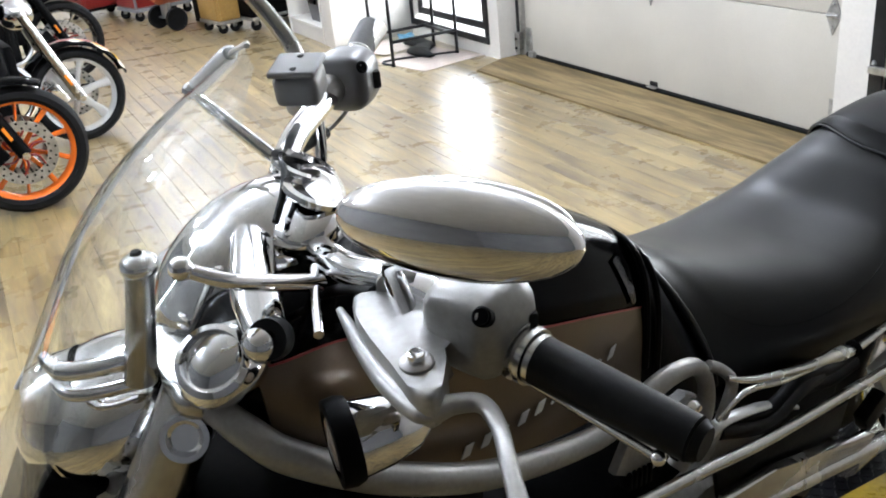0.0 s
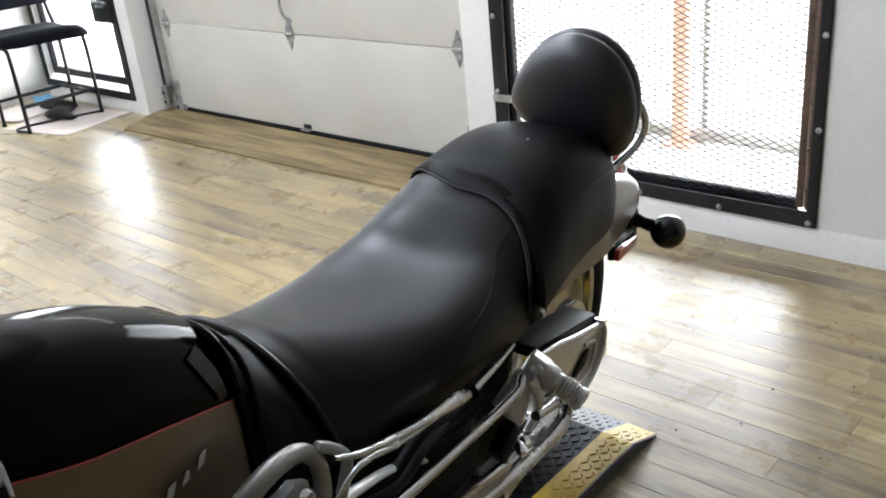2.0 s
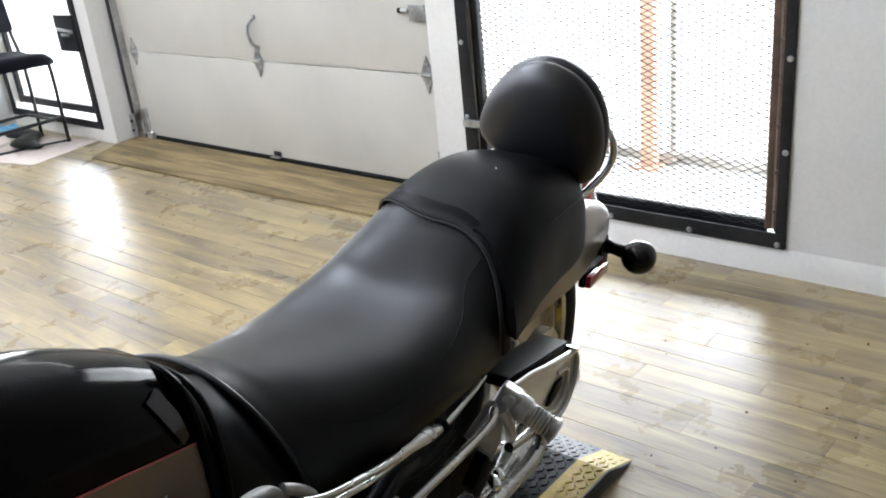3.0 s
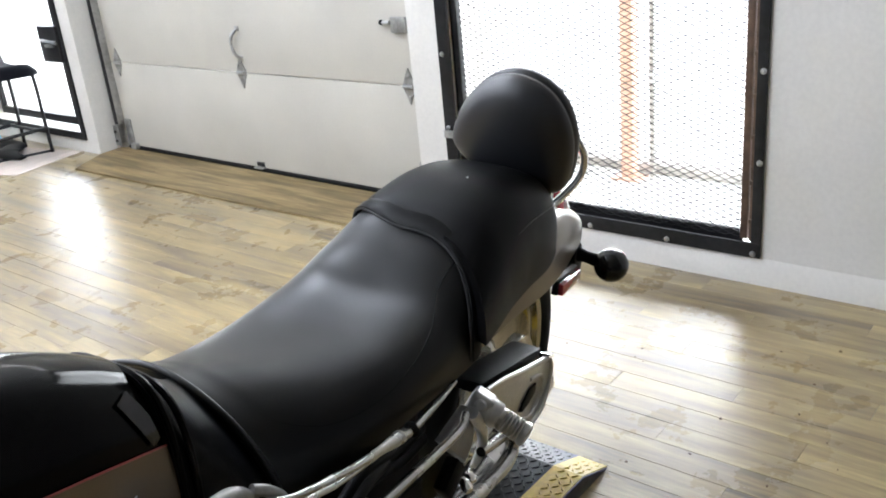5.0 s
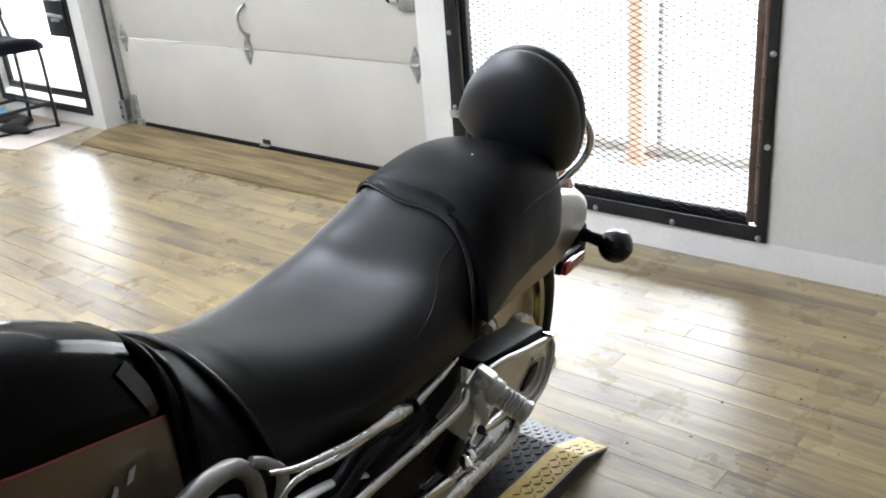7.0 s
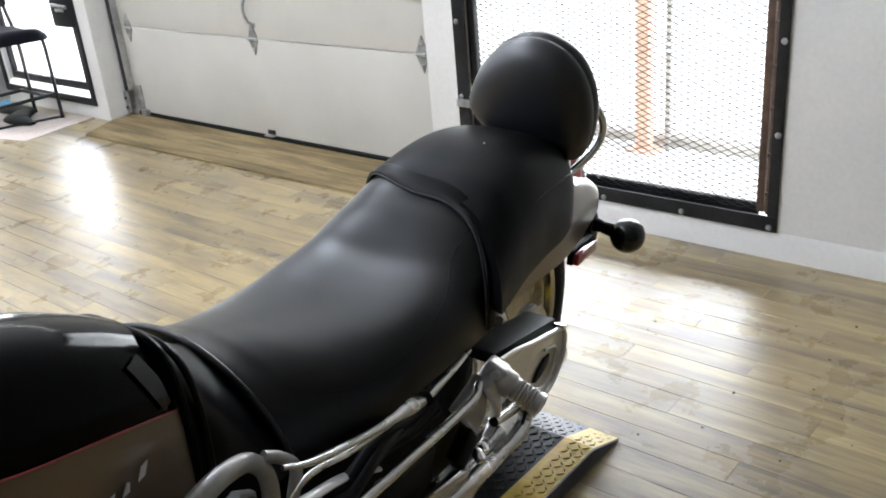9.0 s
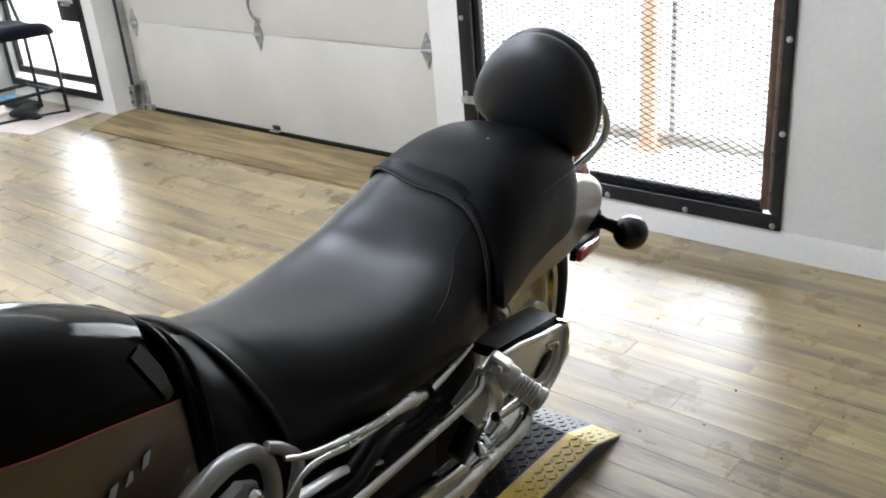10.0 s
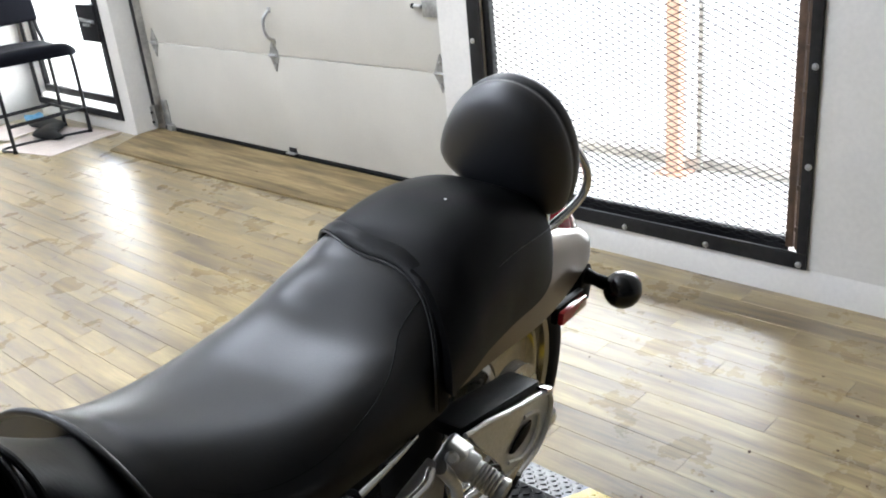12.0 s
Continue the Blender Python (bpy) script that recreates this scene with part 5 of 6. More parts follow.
ws = bmesh.new()
loops = [[shield_at(k / 20 - 1, -0.24 + 0.375 * i / 60) for k in range(41)] for i in range(61)]
rings(ws, loops, closed=False, caps=False)
ws_rim = loops[-1][36:] + [l[-1] for l in reversed(loops)]
bmesh.ops.solidify(ws, geom=ws.faces[:], thickness=0.004)
shield = toF("windshield", ws, CLEAR, bike, "clear acrylic windshield")
shield.data.set_sharp_from_angle(angle=radians(80))
toF("shield_edge", tube(ws_rim, 0.0028, 8, smooth=False), EDGEGLARE, shield)
# thicker strip added for the brightest glare near the top of the edge
toF("shield_glare_strip", tube([shield_at(1.0, 0.050), shield_at(1.0, 0.056), shield_at(1.0, 0.110), shield_at(1.0, 0.116)], [0.004, 0.0095, 0.0095, 0.004], 12), EDGEGLARE, shield)
for s_ in (-1, 1):
    a = shield_at(s_ * 0.95, 0.060 if s_ > 0 else 0.035)
    toF("shield_bolt", ellipsoid(a, (0.010, 0.010, 0.010), u=14, v=10), CHROME, shield)
    toF("shield_arm", tube([a, a * 0.5 + Vector((-0.065, s_ * 0.085, -0.005)), Vector((-0.10, s_ * 0.13, -0.03))], [0.006, 0.007, 0.008], 12), CHROME, shield)

# front wheel and fender
fw = F @ Matrix.Translation((-0.50, 0, -0.835)) @ pose(0, 0, 0, 0, 0, 90)
fwheel = part("front_wheel", lathe([(0.03, -0.05), (0.06, -0.03), (0.20, -0.035), (0.225, -0.05), (0.235, -0.05), (0.228, -0.03), (0.228, 0.03), (0.235, 0.05), (0.225, 0.05), (0.20, 0.035), (0.06, 0.03), (0.03, 0.05)], 56, fw), SATIN, bike, "polished front disc wheel")
part("tyre", lathe([(0.230, -0.05), (0.25, -0.062), (0.275, -0.062), (0.298, -0.045), (0.310, 0.0), (0.298, 0.045), (0.275, 0.062), (0.25, 0.062), (0.230, 0.05)], 56, fw, close=True), TYRE, fwheel, "black front tyre")
fend = bmesh.new()
loops = []
for i in range(25):
    a = radians(20 + 130 * i / 24)
    row = []
    for k in range(13):
        b = radians(-80 + 160 * k / 12)
        r = 0.322 + 0.028 * math.cos(b)
        row.append(Vector((-r * math.cos(a), 0.082 * math.sin(b), r * math.sin(a))))
    loops.append(row)
rings(fend, loops, closed=False, caps=False)
bmesh.ops.solidify(fend, geom=fend.faces[:], thickness=0.003)
part("front_fender", fend, PAINTT, bike, "bronze painted front fender", m=F @ Matrix.Translation((-0.50, 0, -0.835)))
part("side_stand", tube([(-0.30, -0.10, 0.26), (-0.33, -0.20, 0.12), (-0.345, -0.245, 0.0)], [0.013, 0.012, 0.014], 12), ENGINE, bike, "black side stand")

# ---- tread-plate platform under the motorcycle ----
PX0, PX1, PXB, PY0, PY1, PH = -0.80, 1.82, 1.702, 0.872, 1.424, 0.046
deck = thing("tread_plate_platform", "low tread-plate platform, black deck with yellow safety borders", "platform")


def deck_z(x):
    return PH if x < PXB else max(0.003, PH * (PX1 - x) / (PX1 - PXB))


def strip(y0, y1, x0, x1, z_low=0.0):
    bm = bmesh.new()
    a = [bm.verts.new((x, y, z)) for x, y, z in ((x0, y0, z_low), (x1, y0, z_low), (x1, y1, z_low), (x0, y1, z_low))]
    b = [bm.verts.new((x, y, deck_z(x))) for x, y in ((x0, y0), (x1, y0), (x1, y1), (x0, y1))]
    bm.faces.new(a), bm.faces.new(b)
    for i in range(4):
        bm.faces.new((a[i], a[(i + 1) % 4], b[(i + 1) % 4], b[i]))
    return bm


def treads(y0, y1, x0, x1, pitch=0.0195):
    """Raised lozenges, turned this way and that."""
    verts, faces = [], []
    for i in range(int((x1 - x0) / pitch)):
        for j in range(int((y1 - y0) / pitch)):
            x, y = x0 + pitch * (i + 0.5), y0 + pitch * (j + 0.5)
            a = radians(45 if (i + j) % 2 else -45)
            d, n = (math.cos(a) * 0.0108, math.sin(a) * 0.0108), (-math.sin(a) * 0.0030, math.cos(a) * 0.0030)
            z, s = deck_z(x), len(verts)
            ring = [(x - d[0], y - d[1]), (x + n[0], y + n[1]), (x + d[0], y + d[1]), (x - n[0], y - n[1])]
            verts += [(p, q, deck_z(p) - 0.001) for p, q in ring]
            verts += [(x + (p - x) * 0.6, y + (q - y) * 0.55, deck_z(x) + 0.0030) for p, q in ring]
            faces += [(s + 3, s + 2, s + 1, s), (s + 4, s + 5, s + 6, s + 7)] + [(s + k, s + (k + 1) % 4, s + 4 + (k + 1) % 4, s + 4 + k) for k in range(4)]
    bm = bmesh.new()
    me = bpy.data.meshes.new("t")
    me.from_pydata(verts, [], faces)
    bm.from_mesh(me)
    return bm


Y1, Y2 = PY0 + 0.082, PY1 - 0.082
for nm, ya, yb, xa, xb, mt in (("yellow_border", PY0, Y1, PX0, PXB, YELLOW), ("yellow_border", Y2, PY1, PX0, PXB, YELLOW), ("deck_plate", Y1, Y2, PX0, PXB, PLATEK), ("end_bevel", Y1, Y2, PXB, PX1, PLATEG), ("bevel_border", PY0, Y1, PXB, PX1, YELLOW), ("bevel_border", Y2, PY1, PXB, PX1, YELLOW)):
    p = part(nm, strip(ya, yb, xa, xb), mt, deck, smooth=False)
    part("tread", treads(ya + 0.004, yb - 0.004, max(xa, 0.9), xb), mt, p, smooth=False)["kind"] = "stuff"
part("side_skirt", plate([(PX0, 0.0), (PXB, 0.0), (PX1 - 0.002, 0.0), (PXB, PH - 0.002), (PX0, PH - 0.002)], PY0 - 0.004, PY0 - 0.0005, 0.0008), PLATEG, deck, "worn grey side skirt")

# ---- base of the gate wall ----
tagged(part("baseboard", plate([(3.013, -0.003), (3.016, 0.03), (3.022, 0.06), (3.0295, 0.095), (WX, 0.096), (WX, -0.003)], ROOM_Y[0], 2.30, 0.0), WHITE), "scuffed off-white curb along the wall foot", "baseboard", kind="structure")

# ---- chair by the window ----
chair = thing("side_chair", "black steel-framed chair with dark fabric seat and backrest", "chair")
XL, XR, YF, YB = 2.43, 2.925, 5.548, 5.90
for x in (XL, XR):
    part("front_leg", tube([(x, YF, 0.012), (x + 0.004, YF + 0.005, 0.25), (x + 0.006, YF + 0.01, 0.47), (x + 0.004, YF + 0.035, 0.515), (x, YF + 0.12, 0.528), (x, YB - 0.01, 0.535)], 0.0115, 10), STEELBLK, chair)
    part("back_leg", tube([(x, YB, 0.012), (x, YB - 0.012, 0.25), (x, YB - 0.016, 0.50), (x, YB + 0.005, 0.58), (x, YB + 0.05, 0.70), (x, YB + 0.085, 0.96)], 0.0115, 10), STEELBLK, chair)
for y in (YF, YB):
    part("cross_rail", tube([(XL, y, 0.165), (XR, y, 0.165)], 0.0115, 10, smooth=False), STEELBLK, chair)
part("side_rail", tube([(XR - 0.06, YF, 0.165), (XR - 0.06, YB, 0.165)], 0.0105, 10, smooth=False), STEELBLK, chair)
part("foot_runner", tube([(XL, YF, 0.012), (XL - 0.03, YF + 0.10, 0.012), (XL + 0.02, YF + 0.15, 0.012), (XL + 0.2, YF + 0.12, 0.012), (XR, YF + 0.01, 0.012)], 0.008, 8), STEELBLK, chair)
for x in (XL, XR):
    for y in (YF, YB):
        part("foot_cap", lathe([(0.0, 0.0), (0.013, 0.0), (0.014, 0.008), (0.0125, 0.02)], 12, Matrix.Translation((x, y, 0.0)) @ pose(0, 0, 0, 0, -90, 0)), RUBBER, chair)
CUSH = [(2.405, 5.715, 0.15, 0.575, 0.535), (2.43, 5.715, 0.20, 0.60, 0.525), (2.56, 5.715, 0.215, 0.605, 0.52), (2.78, 5.715, 0.215, 0.60, 0.515), (2.91, 5.715, 0.21, 0.585, 0.51), (2.955, 5.715, 0.18, 0.55, 0.51)]
part("seat_pad", shell(hump(CUSH, 2.405, 2.955, 24, 28, 0.45, 0.5, dish=lambda x, v: -0.018 * max(0, 1 - 1.6 * v * v))), FABRIC, chair, "dark upholstered seat")
part("back_pad", box((-0.255, -0.022, -0.135), (0.255, 0.022, 0.135), 0.021, 4), FABRIC, chair, "dark upholstered backrest", m=pose(2.678, 5.942, 0.835, -8, 0, 0))

# ---- litter under the chair ----
tagged(part("cardboard_sheet", box((-0.26, -0.30, 0.0), (0.26, 0.30, 0.004), 0.001), CARD, smooth=False, m=pose(2.705, 5.59, 0.001, 0, 0, 12)), "flat pinkish cardboard sheet on the floor", "cardboard")
tagged(part("cardboard_flap", box((-0.20, -0.16, 0.0), (0.20, 0.16, 0.004), 0.001), CARD, smooth=False, m=pose(2.64, 6.12, 0.008, 3, 2, 24)), "folded cardboard flap on the floor", "cardboard")
bm = tube([(-0.34, 0, 0.006), (-0.18, 0.07, 0.022), (0.0, 0.0, 0.018), (0.16, 0.06, 0.020), (0.32, 0.03, 0.008)], [0.03, 0.085, 0.07, 0.09, 0.03], 14, flat=0.3)
tagged(part("black_bag", bm, RUBBER, m=pose(2.845, 5.88, 0.01, 0, 0, 70)), "crumpled black plastic bag under the chair", "bag")
bm = bmesh.new()
bmesh.ops.create_grid(bm, x_segments=14, y_segments=8, size=0.5, matrix=Matrix.Diagonal((0.24, 0.12, 1, 1)))
for v in bm.verts:
    v.co.z = 0.02 + 0.022 * noise.noise(v.co * 22) + 0.01 * noise.noise(v.co * 60)
bmesh.ops.solidify(bm, geom=bm.faces[:], thickness=0.002)
tagged(part("blue_wrapper", bm, BLUEP, m=pose(2.885, 6.27, 0.004, 0, 0, 70)), "crumpled blue plastic wrapper", "wrapper")
tagged(part("paper_sheet", box((-0.16, -0.05, 0.0), (0.16, 0.05, 0.003), 0.0005), PAPER, smooth=False, m=pose(2.30, 6.22, 0.001, 0, 0, 62)), "white paper sheet lying on the floor", "paper")
bm = bmesh.new()
for k in range(9):
    a = 2 * math.pi * k / 9
    tube([(0, 0, 0.01), (0.02 * math.cos(a), 0.02 * math.sin(a), 0.03), (0.05 * math.cos(a + 0.4), 0.05 * math.sin(a + 0.4), 0.018 + 0.02 * (k % 3))], 0.0022, 5, bm)
tagged(part("dry_twigs", bm, DIRT, m=pose(2.50, 6.33, 0.0)), "small tuft of dry brown twigs", "twigs")
random.seed(4)
bm = bmesh.new()
for _ in range(90):
    zone = random.random()
    if zone < 0.45:
        x, y = random.uniform(1.7, 2.9), random.uniform(0.0, 2.2)
    elif zone < 0.7:
        x, y = random.uniform(2.7, 3.0), random.uniform(2.5, 5.6)
    else:
        x, y = random.uniform(1.5, 2.9), random.uniform(2.2, 5.5)
    r = random.uniform(0.0015, 0.0045)
    z = 0.012 if x > 2.76 and 2.5 < y < 5.15 else 0.0
    bmesh.ops.create_icosphere(bm, subdivisions=1, radius=r, matrix=Matrix.Translation((x, y, z + r * 0.3)) @ Matrix.Diagonal((1, random.uniform(0.6, 1.6), 0.5, 1)))
for x, y, r in ((2.165, 0.716, 0.006), (2.679, 0.558, 0.006), (2.33, 1.30, 0.004), (2.97, 5.62, 0.012), (2.55, 2.6, 0.005)):
    bmesh.ops.create_icosphere(bm, subdivisions=1, radius=r, matrix=Matrix.Translation((x, y, r * 0.3)) @ Matrix.Diagonal((1, 0.8, 0.5, 1)))
tagged(part("floor_grit", bm, DIRT), "scattered dark grit on the floor", "grit", kind="stuff")

# ---- parked motorcycles ----


def parked_bike(name, label, at, yaw, rim_mat, spokes, fender_mat, flames, radius, lean=0):
    b = thing(name, label, "motorcycle", pose(*at, 0, 0, yaw) @ Matrix.Scale(0.93, 4), group="parked motorcycles")
    ax = Matrix.Translation((0, 0, radius)) @ pose(0, 0, 0, 0, 0, 90)
    R = radius
    w = part("front_wheel", lathe([(R * 0.74, -0.034), (R * 0.78, -0.045), (R * 0.80, -0.045), (R * 0.775, -0.02), (R * 0.775, 0.02), (R * 0.80, 0.045), (R * 0.78, 0.045), (R * 0.74, 0.034), (R * 0.71, 0.0)], 56, ax, close=True), rim_mat, b)
    part("tyre", lathe([(R * 0.78, -0.045), (R * 0.84, -0.060), (R * 0.92, -0.058), (R * 0.98, -0.035), (R, 0.0), (R * 0.98, 0.035), (R * 0.92, 0.058), (R * 0.84, 0.060), (R * 0.78, 0.045)], 56, ax, close=True), TYRE, w, "black tyre")
    part("hub", lathe([(0.0, -0.06), (0.022, -0.06), (0.035, -0.045), (0.03, 0.0), (0.035, 0.045), (0.022, 0.06), (0.0, 0.06)], 24, ax), rim_mat if spokes > 6 else SATIN, w)
    for k in range(spokes):
        a = 2 * math.pi * k / spokes + 0.2
        pts = [(0.03 * math.cos(a), 0, R + 0.03 * math.sin(a)), (R * 0.42 * math.cos(a + 0.05), 0, R + R * 0.42 * math.sin(a + 0.05)), (R * 0.74 * math.cos(a), 0, R + R * 0.74 * math.sin(a))]
        part("spoke", tube(pts, [0.008, 0.007, 0.009] if spokes > 6 else [0.018, 0.013, 0.02], 8, flat=1.6), rim_mat, w)
    for y in (-0.072, 0.072) if not flames else (0.072,):
        part("brake_disc", lathe([(R * 0.34, -0.0025), (R * 0.50, -0.0025), (R * 0.50, 0.0025), (R * 0.34, 0.0025)], 48, Matrix.Translation((0, y, 0)) @ ax, close=True), GALV, w, "drilled steel brake disc")
        for k in range(6):
            a = math.pi * k / 3 + 0.3
            part("disc_arm", tube([(0.02 * math.cos(a), y * 0.98, R + 0.02 * math.sin(a)), (R * 0.2 * math.cos(a + 0.3), y * 0.98, R + R * 0.2 * math.sin(a + 0.3)), (R * 0.36 * math.cos(a), y * 0.98, R + R * 0.36 * math.sin(a))], 0.006, 6), REDP if spokes > 6 else ENGINE, w)
    holes = bmesh.new()
    for k in range(40):
        a, r = 2 * math.pi * k / 40, R * (0.38 if k % 2 else 0.46)
        bmesh.ops.create_cone(holes, cap_ends=True, segments=8, radius1=0.006, radius2=0.006, depth=0.152 if not flames else 0.008, matrix=Matrix.Translation((r * math.cos(a), 0.068 if flames else 0, R + r * math.sin(a))) @ pose(0, 0, 0, 90, 0, 0))
    part("hole_pattern", holes, ENGINE, w)
    for y in (-0.105, 0.105):
        leg = part("fork_leg", tube([(0.0, y, R), (-0.11, y, R + 0.26), (-0.21, y, R + 0.52)], [0.034, 0.033, 0.026], 16, smooth=False), SATIN if flames else ENGINE, b, "bright fork leg" if flames else "black fork leg")
        part("axle_cap", lathe([(0.0, -0.02), (0.018, -0.018), (0.022, 0.0), (0.022, 0.02)], 18, Matrix.Translation((0, y * 1.2, R)) @ pose(0, 0, 0, 0, 0, 90)), CHROME, leg)
        part("caliper", box((-0.05, -0.022, -0.07), (0.03, 0.022, 0.06), 0.012), ENGINE if spokes > 6 else CHROME, leg, m=pose(-0.12, y * 0.9, R + 0.05, 0, -30, 0))
        part("fork_reflector", box((-0.008, -0.004, -0.035), (0.008, 0.004, 0.035), 0.002), AMBER, leg, "amber fork reflector", m=pose(-0.055, y * 1.36, R + 0.12, 0, -23, 0))
    f = bmesh.new()
    rows = []
    span = (15, 150) if flames else (62, 140)
    for i in range(29):
        a = radians(span[0] + (span[1] - span[0]) * i / 28)
        row = []
        for k in range(13):
            t = radians(-85 + 170 * k / 12)
            r = R + 0.012 + 0.03 * math.cos(t)
            row.append(Vector((r * math.cos(a), 0.078 * math.sin(t), R + r * math.sin(a))))
        rows.append(row)
    rings(f, rows, closed=False, caps=False)
    bmesh.ops.solidify(f, geom=f.faces[:], thickness=0.003)
    fen = part("front_fender", f, fender_mat, b, "black fender with flame paint" if flames else "short black fender")
    if flames:
        for mt, lo_a, hi_a, wid, ph in ((CREAM, 20, 112, 0.98, 0.0), (FLAMEY, 30, 104, 0.66, 0.5), (REDP, 44, 122, 0.46, 1.1)):
            fl = bmesh.new()
            rows = []
            for i in range(25):
                a = radians(lo_a + (hi_a - lo_a) * i / 24)
                edge = wid * (1 - (i / 24) ** 2) * (0.75 + 0.25 * math.sin(i * 0.9 + ph))
                row = []
                for k in range(9):
                    t = radians(-85) * edge * (1 - k / 4)
                    r = R + 0.0135 + 0.03 * math.cos(t) + (0.002 if mt is FLAMEY else 0.003 if mt is REDP else 0.001)
                    row.append(Vector((r * math.cos(a), 0.0795 * math.sin(t), R + r * math.sin(a))))
                rows.append(row)
            rings(fl, rows, closed=False, caps=False)
            part("flame_decal", fl, mt, fen, smooth=True)
    part("engine_block", box((-0.86, -0.20, 0.20), (-0.36, 0.20, 0.66), 0.05, 3), ENGINE, b, "black engine")
    part("fuel_tank", ellipsoid((-0.58, 0, 0.86), (0.30, 0.15, 0.13)), PAINTK, b, "gloss black fuel tank")
    part("radiator", box((-0.36, -0.17, 0.36), (-0.31, 0.17, 0.66), 0.01), ENGINE, b)
    for k in range(5):
        part("engine_fin", box((-0.80 + 0.09 * k, -0.215, 0.34), (-0.775 + 0.09 * k, -0.195, 0.60), 0.004), GALV if k % 2 else ENGINE, b)
    part("engine_pipe", tube([(-0.34, -0.12, 0.56), (-0.26, -0.19, 0.42), (-0.38, -0.22, 0.24), (-0.9, -0.22, 0.20)], 0.024, 12), CHROME, b, "chrome exhaust pipe")
    part("headlight", ellipsoid((-0.22, 0, 0.86 if not flames else 0.80), (0.10, 0.085, 0.085)), CHROME, b, "chrome headlight")
    part("handlebar", tube([(-0.42, -0.36, 1.02), (-0.36, -0.2, 1.03), (-0.33, 0, 0.98), (-0.36, 0.2, 1.03), (-0.42, 0.36, 1.02)], 0.012, 10), CHROME, b)
    part("seat", shell(hump([(-1.42, 0, 0.10, 0.80, 0.70), (-1.1, 0, 0.15, 0.74, 0.66), (-0.8, 0, 0.11, 0.80, 0.70)], -1.42, -0.8, 12, 16)), LEATHER, b)
    rx = Matrix.Translation((-1.45, 0, 0.32)) @ pose(0, 0, 0, 0, 0, 90)
    rw = part("rear_wheel", lathe([(0.03, -0.05), (0.06, -0.03), (0.22, -0.04), (0.25, -0.06), (0.25, 0.06), (0.22, 0.04), (0.06, 0.03), (0.03, 0.05)], 40, rx), rim_mat, b)
    part("tyre", lathe([(0.24, -0.07), (0.29, -0.075), (0.32, -0.03), (0.32, 0.03), (0.29, 0.075), (0.24, 0.07)], 40, rx, close=True), TYRE, rw)
    part("frame_rail", tube([(-0.34, 0.0, 0.92), (-0.60, -0.14, 0.70), (-1.0, -0.14, 0.52), (-1.45, -0.12, 0.33)], 0.022, 10), ENGINE, b)
    return b


parked_bike("orange_wheel_motorcycle", "black motorcycle with an orange front wheel", (0.022, 4.345, 0), 4, ORANGE, 10, PAINTK, False, 0.312)
parked_bike("flame_motorcycle", "black cruiser with flame-painted fender and silver wheel", (0.402, 5.39, 0), 6, WHEELS, 6, PAINTK, True, 0.285)
parked_bike("far_motorcycle", "dark motorcycle parked behind the flame cruiser", (0.556, 7.165, 0), 8, SATIN, 8, PAINTK, False, 0.31)

# ---- open shelf and bin beside the wall return ----
shelf = thing("wall_shelf", "white painted open shelf cabinet against the wall", "shelf", pose(2.365, 6.665, 0))
part("side_panel", box((0, 0, 0), (0.60, 0.02, 0.95), 0.003), WHITE, shelf)
part("side_panel", box((0, 0.76, 0), (0.60, 0.78, 0.95), 0.003), WHITE, shelf)
part("bottom_board", box((0.002, 0.02, 0.10), (0.60, 0.76, 0.13), 0.003), WHITE, shelf)
part("kick_board", box((0.01, 0.02, 0), (0.03, 0.76, 0.10), 0.003), WHITE, shelf)
part("shelf_board", box((0.002, 0.02, 0.46), (0.60, 0.76, 0.49), 0.003), WHITE, shelf)
part("top_board", box((-0.02, -0.0, 0.951), (0.60, 0.80, 0.985), 0.004), WHITE, shelf)
part("back_board", box((0.58, 0.02, 0.13), (0.60, 0.76, 0.95), 0.002), WHITE, shelf)
bin_ = thing("storage_bin", "dark grey plastic bin on the bottom shelf", "bin", pose(2.395, 6.73, 0.13))
bm = bmesh.new()
rings(bm, [[Vector((x * k + 0.2, y * k + 0.2, z)) for x, y in ((-0.17, -0.19), (0.17, -0.19), (0.17, 0.19), (-0.17, 0.19))] for z, k in ((0.0, 0.88), (0.21, 1.0), (0.21, 1.04), (0.235, 1.04), (0.235, 0.97), (0.02, 0.84))])
part("bin_body", bm, BINP, bin_, smooth=False)
part("bin_grip", box((0.0, 0.13, 0.15), (0.02, 0.27, 0.19), 0.008), ENGINE, bin_)

# ---- tool carts along the far side ----


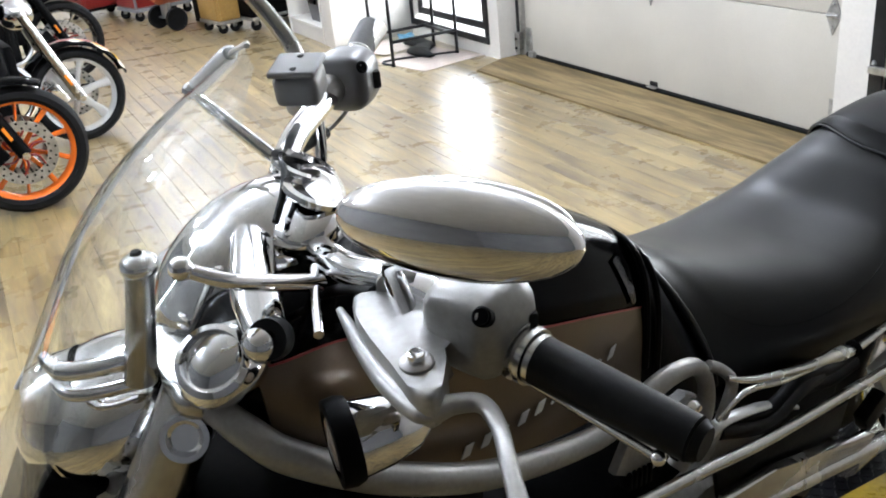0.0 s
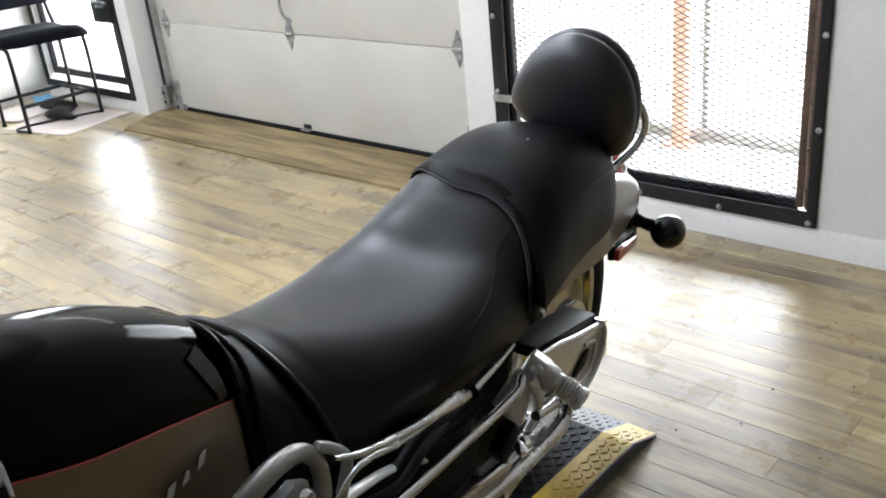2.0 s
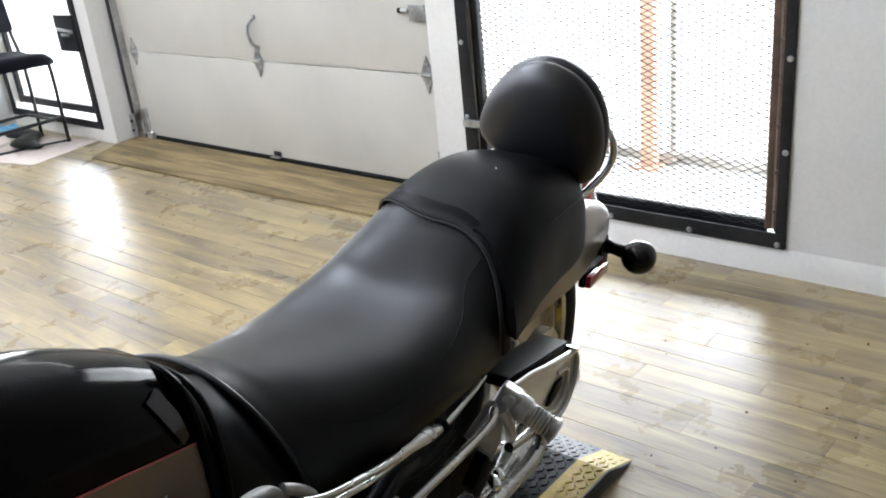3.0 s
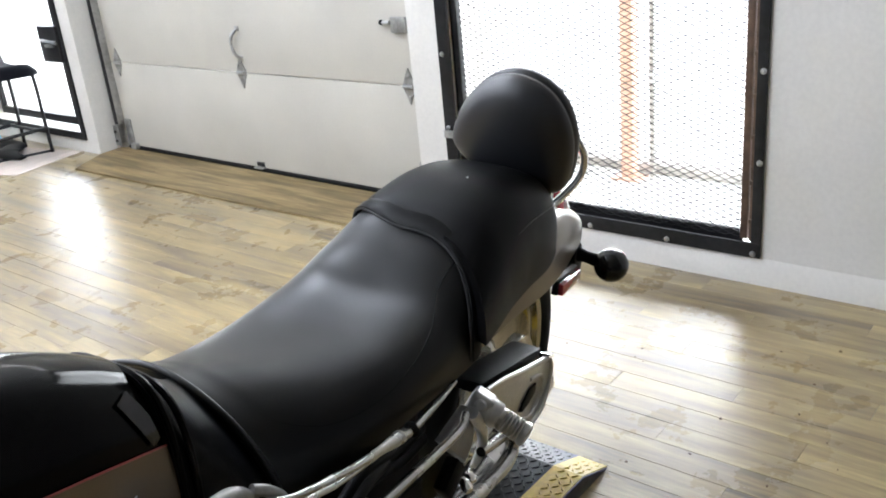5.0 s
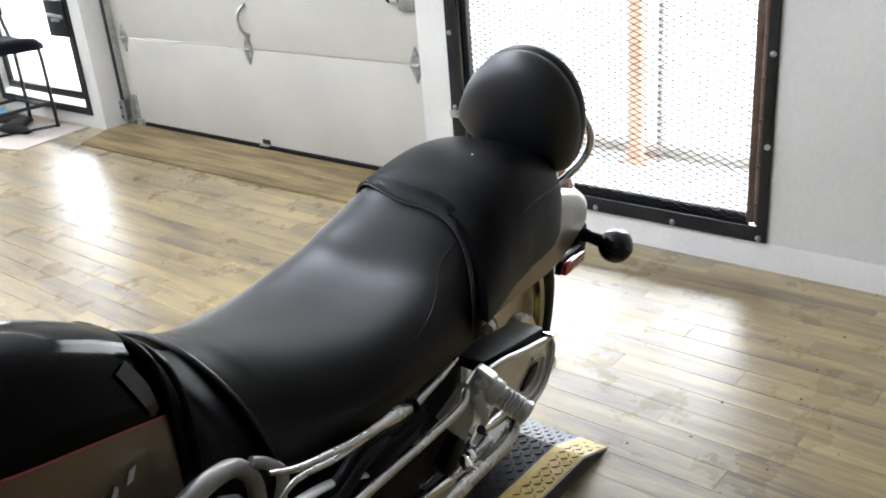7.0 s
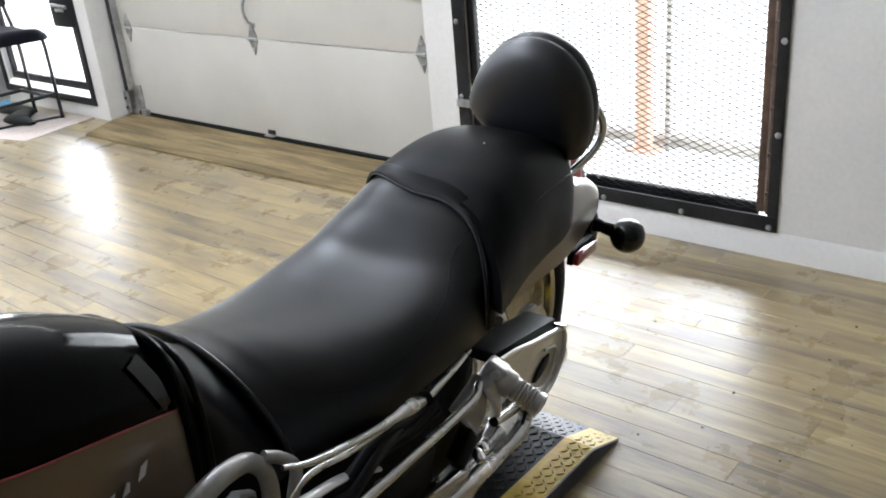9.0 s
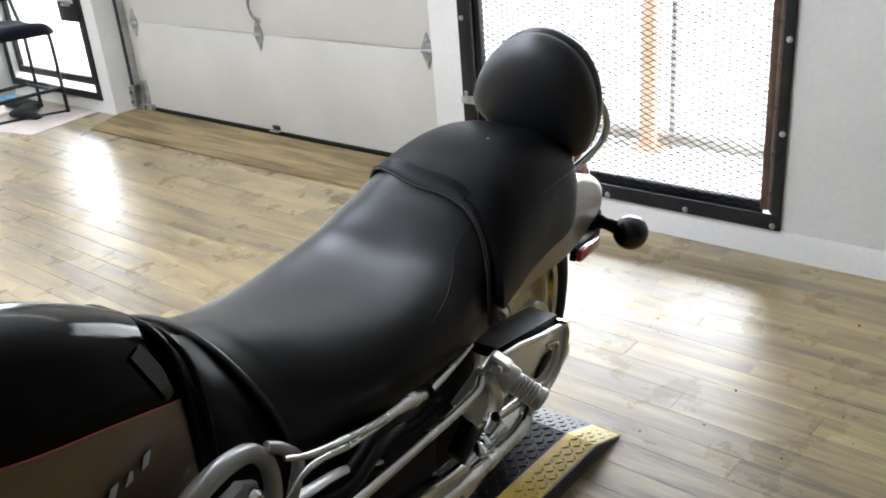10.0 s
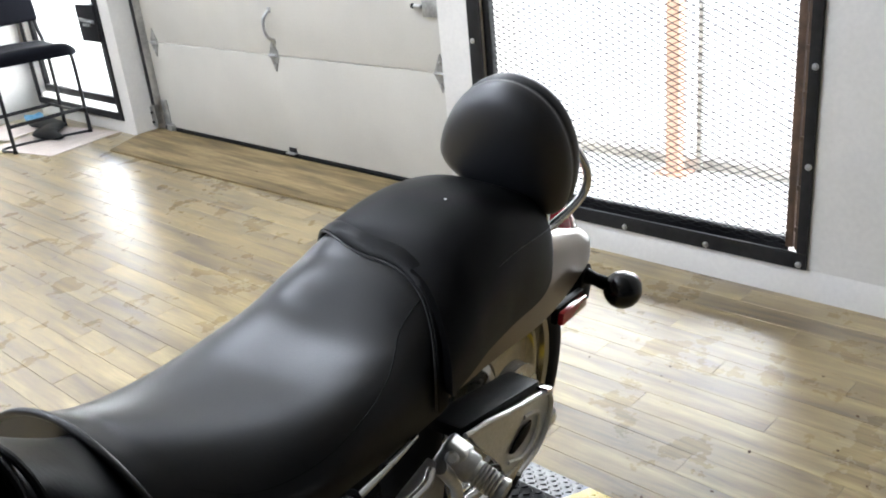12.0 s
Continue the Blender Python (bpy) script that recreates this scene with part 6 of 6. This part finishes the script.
def cart(name, label, at, yaw, size, body_mat, drawers, frame_mat, wheel=0.05, drawer_mat=None):
    c = thing(name, label, "tool cart", pose(*at, 0, 0, yaw) @ Matrix.Scale(0.92, 4), group="tool carts")
    L, W, H = size
    z0 = wheel * 2 + 0.03
    part("cabinet_body", box((-L / 2, -W / 2, z0), (L / 2, W / 2, H), 0.008), body_mat, c)
    for k in range(drawers):
        h = (H - z0 - 0.06) / drawers
        d = part("drawer", box((-L / 2 + 0.02, -W / 2 - 0.012, z0 + 0.02 + h * k), (L / 2 - 0.02, -W / 2, z0 + 0.012 + h * (k + 1)), 0.004), drawer_mat or body_mat, c)
        part("drawer_pull", box((-L / 2 + 0.05, -W / 2 - 0.024, z0 + h * (k + 1) - 0.012), (L / 2 - 0.05, -W / 2 - 0.012, z0 + h * (k + 1)), 0.003), GALV, d)
        part("side_drawer", box((-L / 2 - 0.010, -W / 2 + 0.02, z0 + 0.02 + h * k), (-L / 2, W / 2 - 0.02, z0 + 0.012 + h * (k + 1)), 0.004), drawer_mat or body_mat, c)
    part("base_frame", box((-L / 2 - 0.01, -W / 2 - 0.01, z0 - 0.03), (L / 2 + 0.01, W / 2 + 0.01, z0 - 0.001), 0.004), frame_mat, c)
    part("push_handle", tube([(L / 2, -W / 2 + 0.04, H - 0.12), (L / 2 + 0.06, -W / 2 + 0.04, H - 0.08), (L / 2 + 0.06, W / 2 - 0.04, H - 0.08), (L / 2, W / 2 - 0.04, H - 0.12)], 0.011, 10, smooth=False), GALV, c)
    for x in (-L / 2 + 0.05, L / 2 - 0.05):
        for y in (-W / 2 + 0.05, W / 2 - 0.05):
            ca = part("caster", box((x - 0.02, y - 0.024, wheel * 1.1), (x + 0.02, y + 0.024, z0 - 0.03), 0.004), GALV, c, "steel caster fork")
            part("caster_wheel", lathe([(0.0, -0.014), (wheel * 0.6, -0.014), (wheel, -0.011), (wheel, 0.011), (wheel * 0.6, 0.014), (0.0, 0.014)], 24, Matrix.Translation((x, y, wheel)) @ pose(0, 0, 0, 0, 0, 60)), RUBBER, ca)
    return c


cart("black_tool_cart", "black steel tool cart with yellow side on casters", (2.37, 7.99, 0), 12, (0.62, 0.46, 0.92), ENGINE, 3, GALV, 0.05)
cart("yellow_tool_cart", "yellow upright service cart on small casters", (1.945, 8.07, 0), 10, (0.22, 0.42, 0.95), YELP, 2, GALV, 0.045)
cart("red_tool_chest", "red steel tool chest with drawers on casters", (1.695, 9.59, 0), 14, (0.66, 0.46, 0.90), GREYP, 4, GREYP, 0.05, REDP)
cart("dark_red_cart", "dark red rolling cart beside the chest", (1.225, 10.15, 0), 20, (0.55, 0.42, 0.80), REDP, 2, ENGINE, 0.05)
comp = thing("air_compressor", "orange wheeled air compressor by the tool carts", "compressor", pose(1.771, 8.67, 0, 0, 0, 18))
part("tank", lathe([(0.0, -0.30), (0.09, -0.29), (0.13, -0.24), (0.13, 0.24), (0.09, 0.29), (0.0, 0.30)], 28, pose(0, 0, 0.36)), material("dark_orange_tank_paint", (0.38, 0.09, 0.03), 0.4, grain=0.15, stain=0.2), comp)
part("motor", box((-0.15, -0.09, 0.49), (0.12, 0.09, 0.68), 0.03, 3), ENGINE, comp)
for y in (-0.16, 0.16):
    part("cart_wheel", lathe([(0.02, -0.02), (0.06, -0.012), (0.085, -0.016), (0.10, -0.022), (0.105, 0.0), (0.10, 0.022), (0.085, 0.016), (0.06, 0.012), (0.02, 0.02)], 28, pose(-0.18, y, 0.105, 0, 0, 90)), TYRE, comp)
part("stand", box((0.16, -0.10, 0.0), (0.20, 0.10, 0.26), 0.006), ENGINE, comp)
part("axle", tube([(-0.18, -0.17, 0.105), (-0.18, 0.17, 0.105)], 0.010, 8, smooth=False), GALV, comp)
part("axle_strut", box((-0.20, -0.06, 0.10), (-0.16, 0.06, 0.27), 0.005), GALV, comp)

# ---- floor planks, last ----
PW, PL = 0.091, 0.914
plank_meshes = {}


def plank_mesh(length):
    key = round(length, 3)
    if key not in plank_meshes:
        bm = bmesh.new()
        box((0.0005, 0.0005, -0.004), (PW - 0.0005, length - 0.0005, 0.0), bm=bm)
        top = [e for e in bm.edges if all(v.co.z > -0.001 for v in e.verts)]
        bmesh.ops.bevel(bm, geom=top, offset=0.0004, segments=1, affect="EDGES")
        me = bpy.data.meshes.new("plank")
        bm.to_mesh(me)
        bm.free()
        me.materials.append(PLANK)
        plank_meshes[key] = me
    return plank_meshes[key]


near, rest = [], []
row = 0
x = ROOM_X
while x < WX + 0.17:
    y = ROOM_Y[0] - PL * ((row * 0.37) % 1.0)
    while y < ROOM_Y[1]:
        a, b = max(y, ROOM_Y[0]), min(y + PL, ROOM_Y[1])
        if b - a > 0.03 and not (x > WX - 0.02 and not (DOOR_Y[0] < (a + b) / 2 < DOOR_Y[1])):
            near.append((x, a, b - a)) if (0.9 < x and 0.0 < a < 6.2) or (0.2 < x <= 0.9 and 2.6 < a < 6.5) else rest.append((x, a, b - a))
        y += PL
    x += PW
    row += 1
for x, y, length in near[:300]:
    ob = new("plank", plank_mesh(length))
    ob.location, ob.parent = (x, y, 0), floor
verts, faces = [], []
for x, y, length in rest + near[300:]:
    n = len(verts)
    g = 0.0004
    verts += [(x + g, y + g, 0), (x + PW - g, y + g, 0), (x + PW - g, y + length - g, 0), (x + g, y + length - g, 0)]
    verts += [(x, y, -0.004), (x + PW, y, -0.004), (x + PW, y + length, -0.004), (x, y + length, -0.004)]
    faces += [(n, n + 1, n + 2, n + 3)] + [(n + i, n + 4 + i, n + 4 + (i + 1) % 4, n + (i + 1) % 4) for i in range(4)]
me = bpy.data.meshes.new("planks")
me.from_pydata(verts, [], faces)
me.materials.append(PLANK_REST)
ob = tagged(new("planks", me), kind="stuff")
ob.parent = floor
